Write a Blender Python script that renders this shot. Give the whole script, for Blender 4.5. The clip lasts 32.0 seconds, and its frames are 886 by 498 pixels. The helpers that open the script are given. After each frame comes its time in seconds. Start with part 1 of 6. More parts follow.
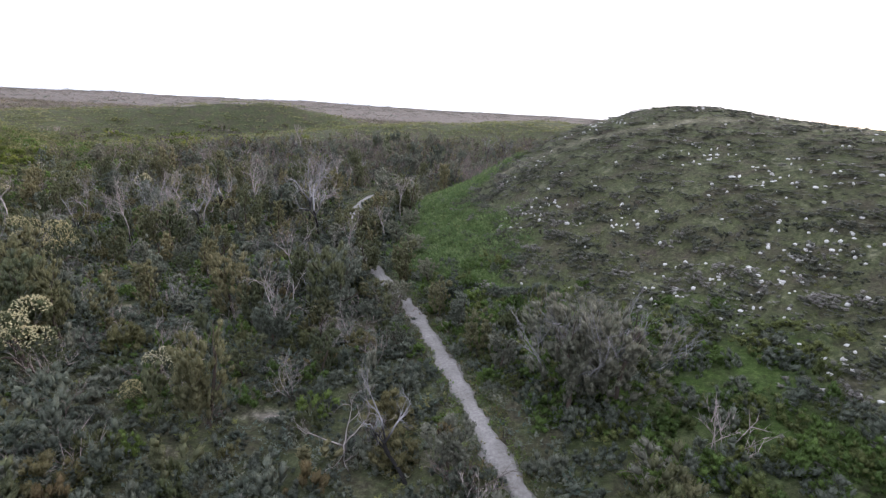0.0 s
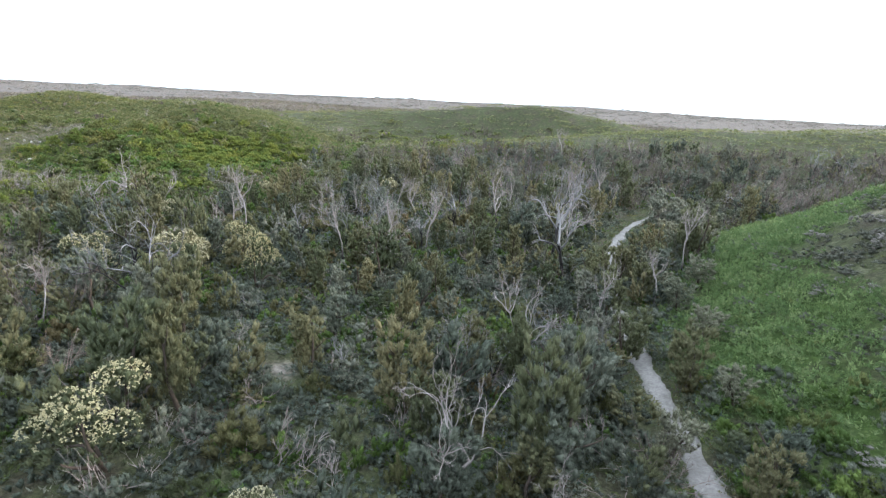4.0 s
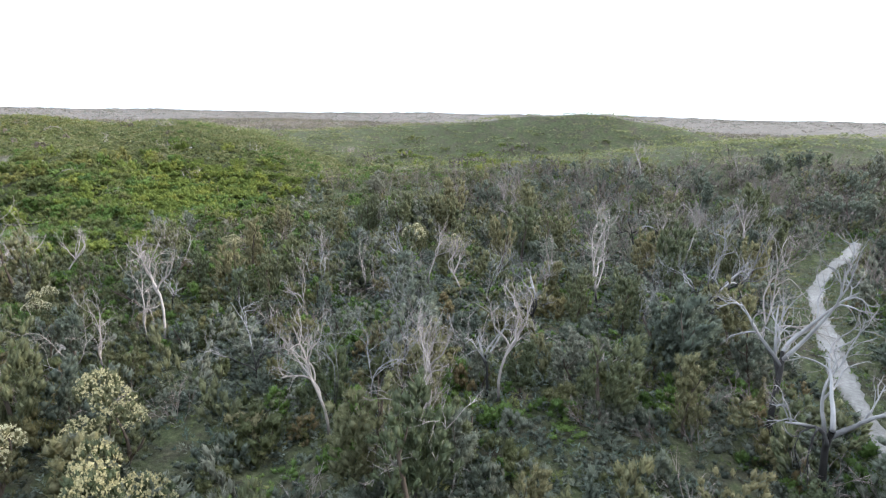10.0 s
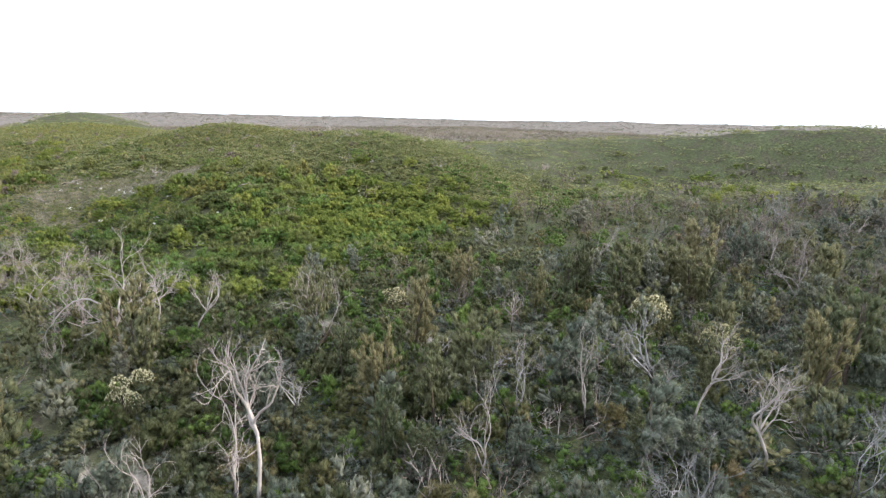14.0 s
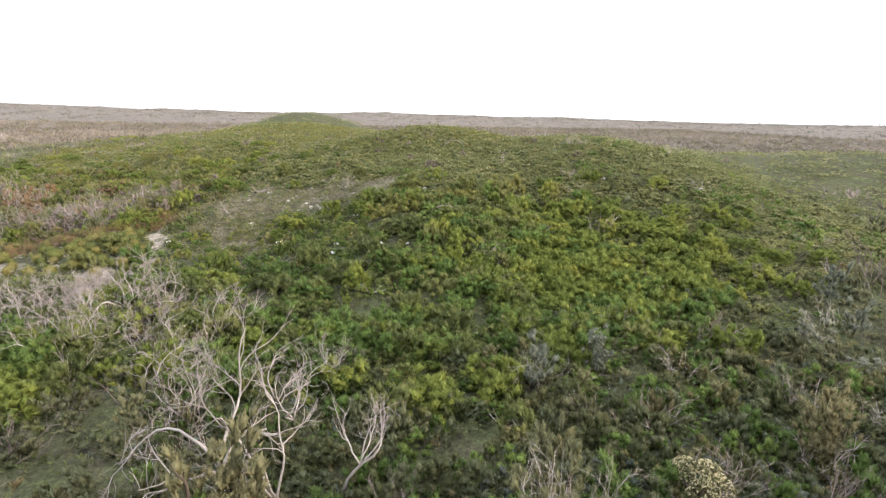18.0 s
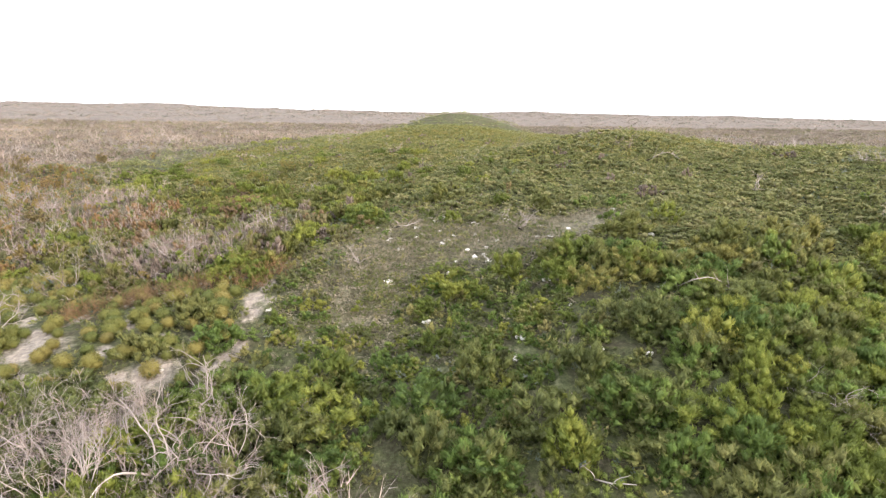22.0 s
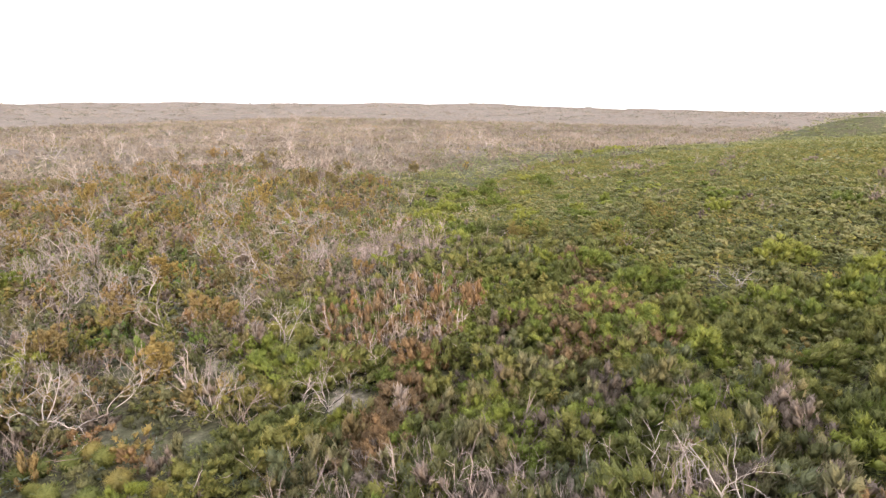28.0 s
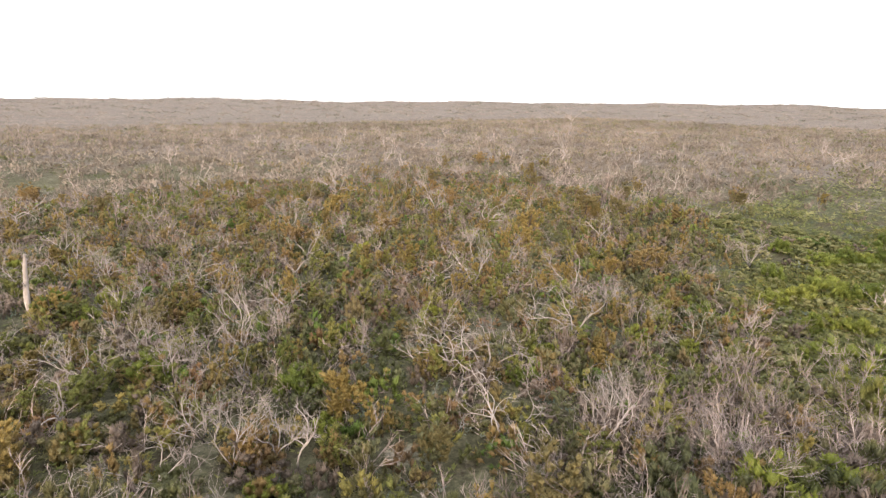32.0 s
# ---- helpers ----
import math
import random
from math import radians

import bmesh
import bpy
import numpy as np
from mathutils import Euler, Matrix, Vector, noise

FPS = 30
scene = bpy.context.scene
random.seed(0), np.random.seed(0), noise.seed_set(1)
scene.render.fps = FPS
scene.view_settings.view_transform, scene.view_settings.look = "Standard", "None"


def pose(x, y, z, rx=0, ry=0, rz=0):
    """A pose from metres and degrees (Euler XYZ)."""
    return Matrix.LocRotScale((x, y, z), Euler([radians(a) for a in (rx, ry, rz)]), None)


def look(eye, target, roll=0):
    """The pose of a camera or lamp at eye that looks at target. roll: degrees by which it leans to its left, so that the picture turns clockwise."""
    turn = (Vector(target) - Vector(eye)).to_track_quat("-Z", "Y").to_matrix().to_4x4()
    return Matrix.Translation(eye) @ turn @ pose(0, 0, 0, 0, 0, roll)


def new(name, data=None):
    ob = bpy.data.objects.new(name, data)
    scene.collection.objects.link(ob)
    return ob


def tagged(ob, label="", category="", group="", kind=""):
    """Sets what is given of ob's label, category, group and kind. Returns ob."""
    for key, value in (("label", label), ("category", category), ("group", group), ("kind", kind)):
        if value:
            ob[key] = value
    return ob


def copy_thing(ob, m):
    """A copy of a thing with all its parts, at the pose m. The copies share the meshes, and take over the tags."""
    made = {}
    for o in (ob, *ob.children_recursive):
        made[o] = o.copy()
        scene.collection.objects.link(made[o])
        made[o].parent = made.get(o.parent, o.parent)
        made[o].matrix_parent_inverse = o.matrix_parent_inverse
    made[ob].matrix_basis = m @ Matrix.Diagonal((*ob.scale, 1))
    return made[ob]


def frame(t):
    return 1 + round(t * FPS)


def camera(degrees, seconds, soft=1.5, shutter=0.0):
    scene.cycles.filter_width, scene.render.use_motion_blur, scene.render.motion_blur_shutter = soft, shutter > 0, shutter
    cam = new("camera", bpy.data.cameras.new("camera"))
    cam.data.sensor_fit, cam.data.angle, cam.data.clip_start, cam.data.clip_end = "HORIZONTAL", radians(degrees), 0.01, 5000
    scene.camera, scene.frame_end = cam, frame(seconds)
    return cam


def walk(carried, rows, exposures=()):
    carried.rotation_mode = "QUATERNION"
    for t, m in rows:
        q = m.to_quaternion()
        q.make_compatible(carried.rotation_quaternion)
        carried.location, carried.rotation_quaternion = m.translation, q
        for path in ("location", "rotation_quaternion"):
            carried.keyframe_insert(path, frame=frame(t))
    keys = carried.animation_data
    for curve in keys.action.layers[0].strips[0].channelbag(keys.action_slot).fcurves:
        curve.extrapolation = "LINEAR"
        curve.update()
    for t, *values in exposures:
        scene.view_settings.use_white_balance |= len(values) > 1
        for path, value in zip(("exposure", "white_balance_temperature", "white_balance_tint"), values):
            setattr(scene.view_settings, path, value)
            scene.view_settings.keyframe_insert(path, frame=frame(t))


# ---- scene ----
cam = camera(77.6, 32.0, soft=1.25)
# seconds, place in metres, heading, pitch and roll in degrees
ROWS = [
    (0.0, 0.00, 0.01, 9.99, 4.27, -14.75, -3.15),
    (0.5, -0.18, 1.51, 9.90, 7.70, -14.82, -3.24),
    (1.0, -0.37, 3.01, 9.82, 11.22, -14.94, -3.37),
    (1.5, -0.59, 4.50, 9.74, 14.89, -15.10, -3.50),
    (2.0, -0.87, 5.96, 9.66, 18.91, -15.23, -3.53),
    (2.5, -1.23, 7.40, 9.58, 23.11, -15.40, -3.45),
    (3.0, -1.66, 8.80, 9.49, 27.06, -15.56, -3.20),
    (3.5, -2.16, 10.19, 9.41, 29.89, -15.62, -3.13),
    (5.5, -5.38, 15.52, 9.04, 32.62, -15.50, -2.37),
    (6.0, -6.31, 16.78, 8.99, 32.73, -15.48, -2.21),
    (6.5, -7.25, 18.02, 8.95, 32.87, -15.35, -2.04),
    (7.0, -8.19, 19.25, 8.92, 32.84, -15.24, -1.85),
    (7.5, -9.15, 20.45, 8.89, 32.86, -15.17, -1.64),
    (8.0, -10.12, 21.62, 8.87, 32.84, -15.07, -1.47),
    (8.5, -11.08, 22.75, 8.84, 32.90, -14.92, -1.41),
    (9.0, -12.05, 23.86, 8.81, 32.90, -14.73, -1.18),
    (9.5, -13.02, 24.93, 8.78, 32.98, -14.57, -0.96),
    (10.0, -13.98, 25.99, 8.75, 33.07, -14.36, -0.94),
    (10.5, -14.95, 27.03, 8.74, 33.26, -14.21, -0.72),
    (11.0, -15.93, 28.04, 8.74, 33.27, -14.10, -0.68),
    (11.5, -16.93, 29.03, 8.75, 34.48, -14.01, -0.70),
    (12.0, -17.97, 29.98, 8.77, 37.35, -13.93, -0.79),
    (12.5, -19.07, 30.89, 8.80, 40.60, -13.90, -0.90),
    (13.0, -20.21, 31.75, 8.83, 43.40, -13.94, -0.87),
    (13.5, -21.42, 32.57, 8.87, 46.86, -13.91, -1.01),
    (14.0, -22.68, 33.36, 8.90, 51.68, -13.86, -1.13),
    (14.5, -23.96, 34.10, 8.93, 55.52, -13.94, -1.15),
    (16.5, -29.84, 36.34, 8.95, 63.16, -14.05, -1.13),
    (17.0, -31.43, 36.74, 8.93, 66.50, -14.15, -1.18),
    (17.5, -33.05, 37.10, 8.92, 69.64, -14.21, -1.27),
    (18.0, -34.69, 37.42, 8.90, 71.66, -14.22, -1.29),
    (18.5, -36.35, 37.67, 8.89, 72.45, -14.19, -1.20),
    (19.0, -38.05, 37.87, 8.88, 73.21, -14.21, -1.15),
    (19.5, -39.76, 38.00, 8.87, 74.78, -14.17, -1.14),
    (20.0, -41.50, 38.07, 8.87, 76.62, -14.25, -0.99),
    (20.5, -43.26, 38.07, 8.87, 78.80, -14.30, -0.92),
    (21.0, -45.05, 37.99, 8.88, 81.49, -14.36, -0.90),
    (21.5, -46.86, 37.85, 8.89, 83.93, -14.45, -0.84),
    (22.0, -48.70, 37.64, 8.91, 86.41, -14.54, -0.82),
    (22.5, -50.55, 37.36, 8.93, 89.57, -14.54, -0.84),
    (23.0, -52.42, 37.01, 8.94, 93.15, -14.58, -0.81),
    (23.5, -54.31, 36.60, 8.96, 96.66, -14.63, -0.86),
    (24.0, -56.19, 36.11, 8.97, 99.10, -14.66, -0.83),
    (24.5, -58.08, 35.56, 8.99, 101.09, -14.71, -0.61),
    (26.5, -65.49, 32.25, 8.95, 110.44, -14.87, -0.35),
    (27.0, -67.26, 31.20, 8.96, 112.89, -14.85, -0.44),
    (27.5, -69.00, 30.11, 8.97, 114.99, -14.88, -0.46),
    (28.0, -70.70, 28.95, 8.99, 116.99, -14.94, -0.38),
    (28.5, -72.35, 27.72, 9.01, 119.66, -14.94, -0.42),
    (29.0, -73.95, 26.41, 9.04, 123.18, -14.98, -0.45),
    (29.5, -75.48, 25.01, 9.05, 126.98, -15.02, -0.47),
    (30.0, -76.95, 23.54, 9.05, 130.78, -15.01, -0.50),
    (30.5, -78.36, 22.00, 9.04, 134.52, -15.05, -0.56),
    (31.0, -79.73, 20.40, 9.03, 138.09, -15.08, -0.64),
    (31.5, -81.07, 18.76, 9.01, 141.30, -15.12, -0.66),
    (32.0, -82.40, 17.10, 9.00, 144.01, -15.22, -0.65),
]
EXPOSURES = [(0.0, -0.06, 5700, 18), (3.0, 0.30, 5540, 8), (6.0, 0.68, 5440, 6), (9.0, 0.61, 5460, 7), (13.0, 0.47, 5740, 8), (17.0, 0.48, 6060, 11), (19.0, 0.57, 6280, 12), (23.0, 0.72, 6400, 15), (28.0, 0.64, 6600, 17), (32.0, 0.40, 6700, 15)]
walk(cam, [(t, pose(x, y, z, 90 + pitch, roll, yaw)) for t, x, y, z, yaw, pitch, roll in ROWS], EXPOSURES)

# ---- light ----
SUN_HEADING, SUN_HEIGHT = -45.0, 15.0
world = bpy.data.worlds.new("sky")
scene.world = world
world.use_nodes = True
wt = world.node_tree
wt.nodes.clear()
w_out = wt.nodes.new("ShaderNodeOutputWorld")
w_bg = wt.nodes.new("ShaderNodeBackground")
w_sky = wt.nodes.new("ShaderNodeTexSky")
w_sky.sky_type = "NISHITA"
w_sky.sun_disc = False
w_sky.sun_elevation, w_sky.sun_rotation = radians(SUN_HEIGHT), radians(-SUN_HEADING)
w_sky.dust_density, w_sky.air_density = 3.0, 1.0
w_gain = wt.nodes.new("ShaderNodeVectorMath")
w_gain.operation = "SCALE"
w_gain.inputs["Scale"].default_value = 0.12
w_mix = wt.nodes.new("ShaderNodeMixRGB")
w_cloud = wt.nodes.new("ShaderNodeTexNoise")
w_cloud.inputs["Scale"].default_value = 2.2
w_cloud.inputs["Detail"].default_value = 3.0
w_coord = wt.nodes.new("ShaderNodeTexCoord")
w_ramp = wt.nodes.new("ShaderNodeMapRange")
w_ramp.inputs["From Min"].default_value, w_ramp.inputs["From Max"].default_value = 0.35, 0.62
w_ramp.inputs["To Min"].default_value, w_ramp.inputs["To Max"].default_value = 0.45, 0.98
w_mix.inputs["Color2"].default_value = (1.22, 1.23, 1.26, 1)
wt.links.new(w_coord.outputs["Generated"], w_cloud.inputs["Vector"])
wt.links.new(w_cloud.outputs["Fac"], w_ramp.inputs["Value"])
wt.links.new(w_ramp.outputs["Result"], w_mix.inputs["Fac"])
wt.links.new(w_sky.outputs["Color"], w_gain.inputs[0])
wt.links.new(w_gain.outputs["Vector"], w_mix.inputs["Color1"])
wt.links.new(w_mix.outputs["Color"], w_bg.inputs["Color"])
wt.links.new(w_bg.outputs["Background"], w_out.inputs["Surface"])
w_bg.inputs["Strength"].default_value = 1.95

sun_data = bpy.data.lights.new("sun", "SUN")
sun_data.energy, sun_data.angle, sun_data.color = 4.0, radians(8.0), (1.0, 0.84, 0.66)
sun = new("sun", sun_data)
a_sun = radians(SUN_HEADING)
sun_way = Vector((-math.sin(a_sun) * math.cos(radians(SUN_HEIGHT)), math.cos(a_sun) * math.cos(radians(SUN_HEIGHT)), math.sin(radians(SUN_HEIGHT))))
sun.matrix_world = look(sun_way * 200, (0, 0, 0))


# ---- materials ----
def node_material(name):
    m = bpy.data.materials.new(name)
    m.use_nodes = True
    t = m.node_tree
    t.nodes.clear()
    out = t.nodes.new("ShaderNodeOutputMaterial")
    return m, t, out


def noise_node(t, scale, detail=4.0, coord="Object", rough=0.6):
    c = t.nodes.new("ShaderNodeTexCoord")
    n = t.nodes.new("ShaderNodeTexNoise")
    n.inputs["Scale"].default_value, n.inputs["Detail"].default_value = scale, detail
    n.inputs["Roughness"].default_value = rough
    t.links.new(c.outputs[coord], n.inputs["Vector"])
    return n


def ramp_node(t, source, stops):
    r = t.nodes.new("ShaderNodeValToRGB")
    e = r.color_ramp.elements
    while len(e) < len(stops):
        e.new(0.5)
    for k, (at, rgb) in enumerate(stops):
        e[k].position, e[k].color = at, (*rgb, 1)
    t.links.new(source, r.inputs["Fac"])
    return r


def mix_colour(t, kind, fac, a, b):
    m = t.nodes.new("ShaderNodeMixRGB")
    m.blend_type = kind
    for k, v in (("Fac", fac), ("Color1", a), ("Color2", b)):
        if isinstance(v, (int, float)):
            m.inputs[k].default_value = v
        elif isinstance(v, tuple):
            m.inputs[k].default_value = (*v, 1)
        else:
            t.links.new(v, m.inputs[k])
    return m.outputs["Color"]


def map_value(t, source, a, b, c, d):
    m = t.nodes.new("ShaderNodeMapRange")
    for k, v in (("From Min", a), ("From Max", b), ("To Min", c), ("To Max", d)):
        m.inputs[k].default_value = v
    t.links.new(source, m.inputs["Value"])
    return m.outputs["Result"]


def foliage(name, stops, single=False, through_light=0.45, rough=0.6):
    """Leaves: the plant's own tint, leaf to leaf variation and a fine mottling."""
    m, t, out = node_material(name)
    if single:
        src = t.nodes.new("ShaderNodeObjectInfo").outputs["Random"]
    else:
        at = t.nodes.new("ShaderNodeAttribute")
        at.attribute_name = "tint"
        src = at.outputs["Fac"]
    r = ramp_node(t, src, stops)
    isl = t.nodes.new("ShaderNodeNewGeometry").outputs["Random Per Island"]
    v = map_value(t, isl, 0, 1, 0.82, 1.18)
    n = noise_node(t, 1.3, 3.0)
    fine = noise_node(t, 26.0, 3.0, "Object", 0.7)
    both = mix_colour(t, "MIX", 0.5, n.outputs["Fac"], fine.outputs["Fac"])
    v2 = map_value(t, both, 0.32, 0.68, 0.62, 1.38)
    bump = t.nodes.new("ShaderNodeBump")
    bump.inputs["Strength"].default_value, bump.inputs["Distance"].default_value = 0.7, 0.03
    t.links.new(fine.outputs["Fac"], bump.inputs["Height"])
    mul = t.nodes.new("ShaderNodeMath")
    mul.operation = "MULTIPLY"
    t.links.new(v, mul.inputs[0]), t.links.new(v2, mul.inputs[1])
    sc = t.nodes.new("ShaderNodeVectorMath")
    sc.operation = "SCALE"
    t.links.new(r.outputs["Color"], sc.inputs[0]), t.links.new(mul.outputs[0], sc.inputs["Scale"])
    p = t.nodes.new("ShaderNodeBsdfPrincipled")
    p.inputs["Roughness"].default_value = rough
    p.inputs["Specular IOR Level"].default_value = 0.25
    t.links.new(bump.outputs[0], p.inputs["Normal"])
    tr = t.nodes.new("ShaderNodeBsdfTranslucent")
    mx = t.nodes.new("ShaderNodeMixShader")
    mx.inputs["Fac"].default_value = through_light
    t.links.new(sc.outputs["Vector"], p.inputs["Base Color"]), t.links.new(sc.outputs["Vector"], tr.inputs["Color"])
    t.links.new(p.outputs[0], mx.inputs[1]), t.links.new(tr.outputs[0], mx.inputs[2])
    t.links.new(mx.outputs[0], out.inputs["Surface"])
    return m


def bark(name, stops, scale=9.0, rough=0.85, bump=0.4, soot=0.0):
    m, t, out = node_material(name)
    n = noise_node(t, scale, 6.0)
    n2 = noise_node(t, scale * 0.22, 2.0)
    v = mix_colour(t, "MIX", 0.45, n.outputs["Fac"], n2.outputs["Fac"])
    r = ramp_node(t, v, stops)
    info = t.nodes.new("ShaderNodeObjectInfo").outputs["Random"]
    sc = t.nodes.new("ShaderNodeVectorMath")
    sc.operation = "SCALE"
    t.links.new(r.outputs["Color"], sc.inputs[0]), t.links.new(map_value(t, info, 0, 1, 0.85, 1.1), sc.inputs["Scale"])
    wood = sc.outputs["Vector"]
    if soot:
        # scorch marks climb unevenly from the foot
        xyz = t.nodes.new("ShaderNodeSeparateXYZ")
        t.links.new(t.nodes.new("ShaderNodeTexCoord").outputs["Object"], xyz.inputs[0])
        add = t.nodes.new("ShaderNodeMath")
        add.operation = "ADD"
        t.links.new(xyz.outputs["Z"], add.inputs[0]), t.links.new(map_value(t, n2.outputs["Fac"], 0.3, 0.7, -0.22, 0.22), add.inputs[1])
        wood = mix_colour(t, "MIX", map_value(t, add.outputs[0], soot - 0.06, soot + 0.08, 1, 0), wood, (0.018, 0.016, 0.015))
    p = t.nodes.new("ShaderNodeBsdfPrincipled")
    p.inputs["Roughness"].default_value = rough
    p.inputs["Specular IOR Level"].default_value = 0.2
    b = t.nodes.new("ShaderNodeBump")
    b.inputs["Strength"].default_value, b.inputs["Distance"].default_value = bump, 0.02
    t.links.new(n.outputs["Fac"], b.inputs["Height"]), t.links.new(b.outputs[0], p.inputs["Normal"])
    t.links.new(wood, p.inputs["Base Color"])
    t.links.new(p.outputs[0], out.inputs["Surface"])
    return m


def ground_material():
    """Dark litter, pale sand, low green and dry grass, mixed by the cover laid into the sheet."""
    m, t, out = node_material("ground_cover")
    covers = {}
    for key in ("sand", "green", "dry", "wood"):
        at = t.nodes.new("ShaderNodeAttribute")
        at.attribute_name = key
        covers[key] = at.outputs["Fac"]
    fine, mid, big = noise_node(t, 6.0, 8.0, rough=0.75), noise_node(t, 0.8, 5.0), noise_node(t, 0.05, 4.0)
    speck = noise_node(t, 22.0, 3.0)
    litter = ramp_node(t, fine.outputs["Fac"], [(0.25, (0.030, 0.026, 0.019)), (0.5, (0.075, 0.062, 0.045)), (0.75, (0.16, 0.14, 0.115))]).outputs["Color"]
    green = ramp_node(t, fine.outputs["Fac"], [(0.25, (0.020, 0.035, 0.010)), (0.5, (0.055, 0.085, 0.022)), (0.78, (0.11, 0.14, 0.045))]).outputs["Color"]
    dry = ramp_node(t, fine.outputs["Fac"], [(0.25, (0.11, 0.10, 0.064)), (0.5, (0.19, 0.172, 0.122)), (0.78, (0.29, 0.262, 0.20))]).outputs["Color"]
    sand = ramp_node(t, fine.outputs["Fac"], [(0.2, (0.14, 0.120, 0.098)), (0.5, (0.25, 0.220, 0.186)), (0.8, (0.36, 0.322, 0.28))]).outputs["Color"]
    # brown-grey burnt ground, its tones lifted to carry haze over the far country
    wood = ramp_node(t, mid.outputs["Fac"], [(0.3, (0.086, 0.075, 0.064)), (0.5, (0.132, 0.114, 0.098)), (0.7, (0.18, 0.157, 0.136))]).outputs["Color"]

    def cover(key, soft):
        add = t.nodes.new("ShaderNodeMath")
        add.operation = "ADD"
        t.links.new(covers[key], add.inputs[0])
        t.links.new(map_value(t, mid.outputs["Fac"], 0.25, 0.75, -0.35, 0.35), add.inputs[1])
        return map_value(t, add.outputs[0], 0.5 - soft, 0.5 + soft, 0, 1)

    c = mix_colour(t, "MIX", cover("green", 0.4), litter, green)
    c = mix_colour(t, "MIX", cover("wood", 0.4), c, wood)
    c = mix_colour(t, "MIX", cover("dry", 0.3), c, dry)
    c = mix_colour(t, "MIX", cover("sand", 0.18), c, sand)
    c = mix_colour(t, "MULTIPLY", 0.5, c, ramp_node(t, big.outputs["Fac"], [(0.3, (0.7, 0.7, 0.7)), (0.7, (1.25, 1.22, 1.18))]).outputs["Color"])
    clod = noise_node(t, 3.2, 9.0, rough=0.82)
    c = mix_colour(t, "MULTIPLY", 0.85, c, ramp_node(t, clod.outputs["Fac"], [(0.34, (0.38, 0.38, 0.38)), (0.5, (0.95, 0.95, 0.95)), (0.66, (1.6, 1.57, 1.5))]).outputs["Color"])
    p = t.nodes.new("ShaderNodeBsdfPrincipled")
    p.inputs["Roughness"].default_value = 0.95
    p.inputs["Specular IOR Level"].default_value = 0.1
    b = t.nodes.new("ShaderNodeBump")
    b.inputs["Strength"].default_value, b.inputs["Distance"].default_value = 0.8, 0.08
    t.links.new(speck.outputs["Fac"], b.inputs["Height"]), t.links.new(b.outputs[0], p.inputs["Normal"])
    t.links.new(c, p.inputs["Base Color"]), t.links.new(p.outputs[0], out.inputs["Surface"])
    return m


def sand_track_material():
    m, t, out = node_material("track_sand")
    fine, mid = noise_node(t, 9.0, 8.0, rough=0.7), noise_node(t, 0.9, 4.0)
    a = ramp_node(t, fine.outputs["Fac"], [(0.25, (0.125, 0.114, 0.102)), (0.5, (0.208, 0.194, 0.176)), (0.75, (0.30, 0.281, 0.256))]).outputs["Color"]
    d = mix_colour(t, "MULTIPLY", 0.7, a, ramp_node(t, mid.outputs["Fac"], [(0.3, (0.62, 0.6, 0.56)), (0.6, (1.1, 1.1, 1.1))]).outputs["Color"])
    p = t.nodes.new("ShaderNodeBsdfPrincipled")
    p.inputs["Roughness"].default_value = 0.95
    b = t.nodes.new("ShaderNodeBump")
    b.inputs["Strength"].default_value, b.inputs["Distance"].default_value = 0.6, 0.05
    t.links.new(fine.outputs["Fac"], b.inputs["Height"]), t.links.new(b.outputs[0], p.inputs["Normal"])
    t.links.new(d, p.inputs["Base Color"]), t.links.new(p.outputs[0], out.inputs["Surface"])
    return m


M_GROUND = ground_material()
M_TRACK = sand_track_material()
M_PALE = bark("bleached_wood", [(0.25, (0.14, 0.12, 0.105)), (0.5, (0.285, 0.252, 0.230)), (0.75, (0.50, 0.455, 0.42))], soot=0.10)
M_GREY = bark("grey_wood", [(0.25, (0.055, 0.051, 0.050)), (0.5, (0.205, 0.195, 0.194)), (0.72, (0.46, 0.442, 0.438))], 6.0, soot=0.42)
M_DULL = bark("dull_twigs", [(0.25, (0.10, 0.094, 0.095)), (0.5, (0.190, 0.180, 0.182)), (0.75, (0.31, 0.297, 0.30))], 5.0)
M_TWIG = bark("grey_twigs", [(0.25, (0.14, 0.12, 0.11)), (0.5, (0.235, 0.205, 0.188)), (0.75, (0.34, 0.305, 0.283))], 5.0)
M_SOOTY = bark("sooty_wood", [(0.25, (0.06, 0.056, 0.055)), (0.5, (0.24, 0.23, 0.225)), (0.75, (0.52, 0.50, 0.49))], 6.0, soot=0.38)
M_BURNT = bark("charred_wood", [(0.3, (0.012, 0.011, 0.010)), (0.55, (0.03, 0.027, 0.025)), (0.8, (0.10, 0.09, 0.085))])
M_BARK = bark("brown_bark", [(0.3, (0.035, 0.027, 0.020)), (0.55, (0.085, 0.065, 0.05)), (0.8, (0.17, 0.14, 0.115))])
M_ROCK = bark("pale_limestone", [(0.2, (0.26, 0.245, 0.22)), (0.45, (0.55, 0.53, 0.49)), (0.7, (0.74, 0.72, 0.68))], 4.0, 0.9, 0.7)

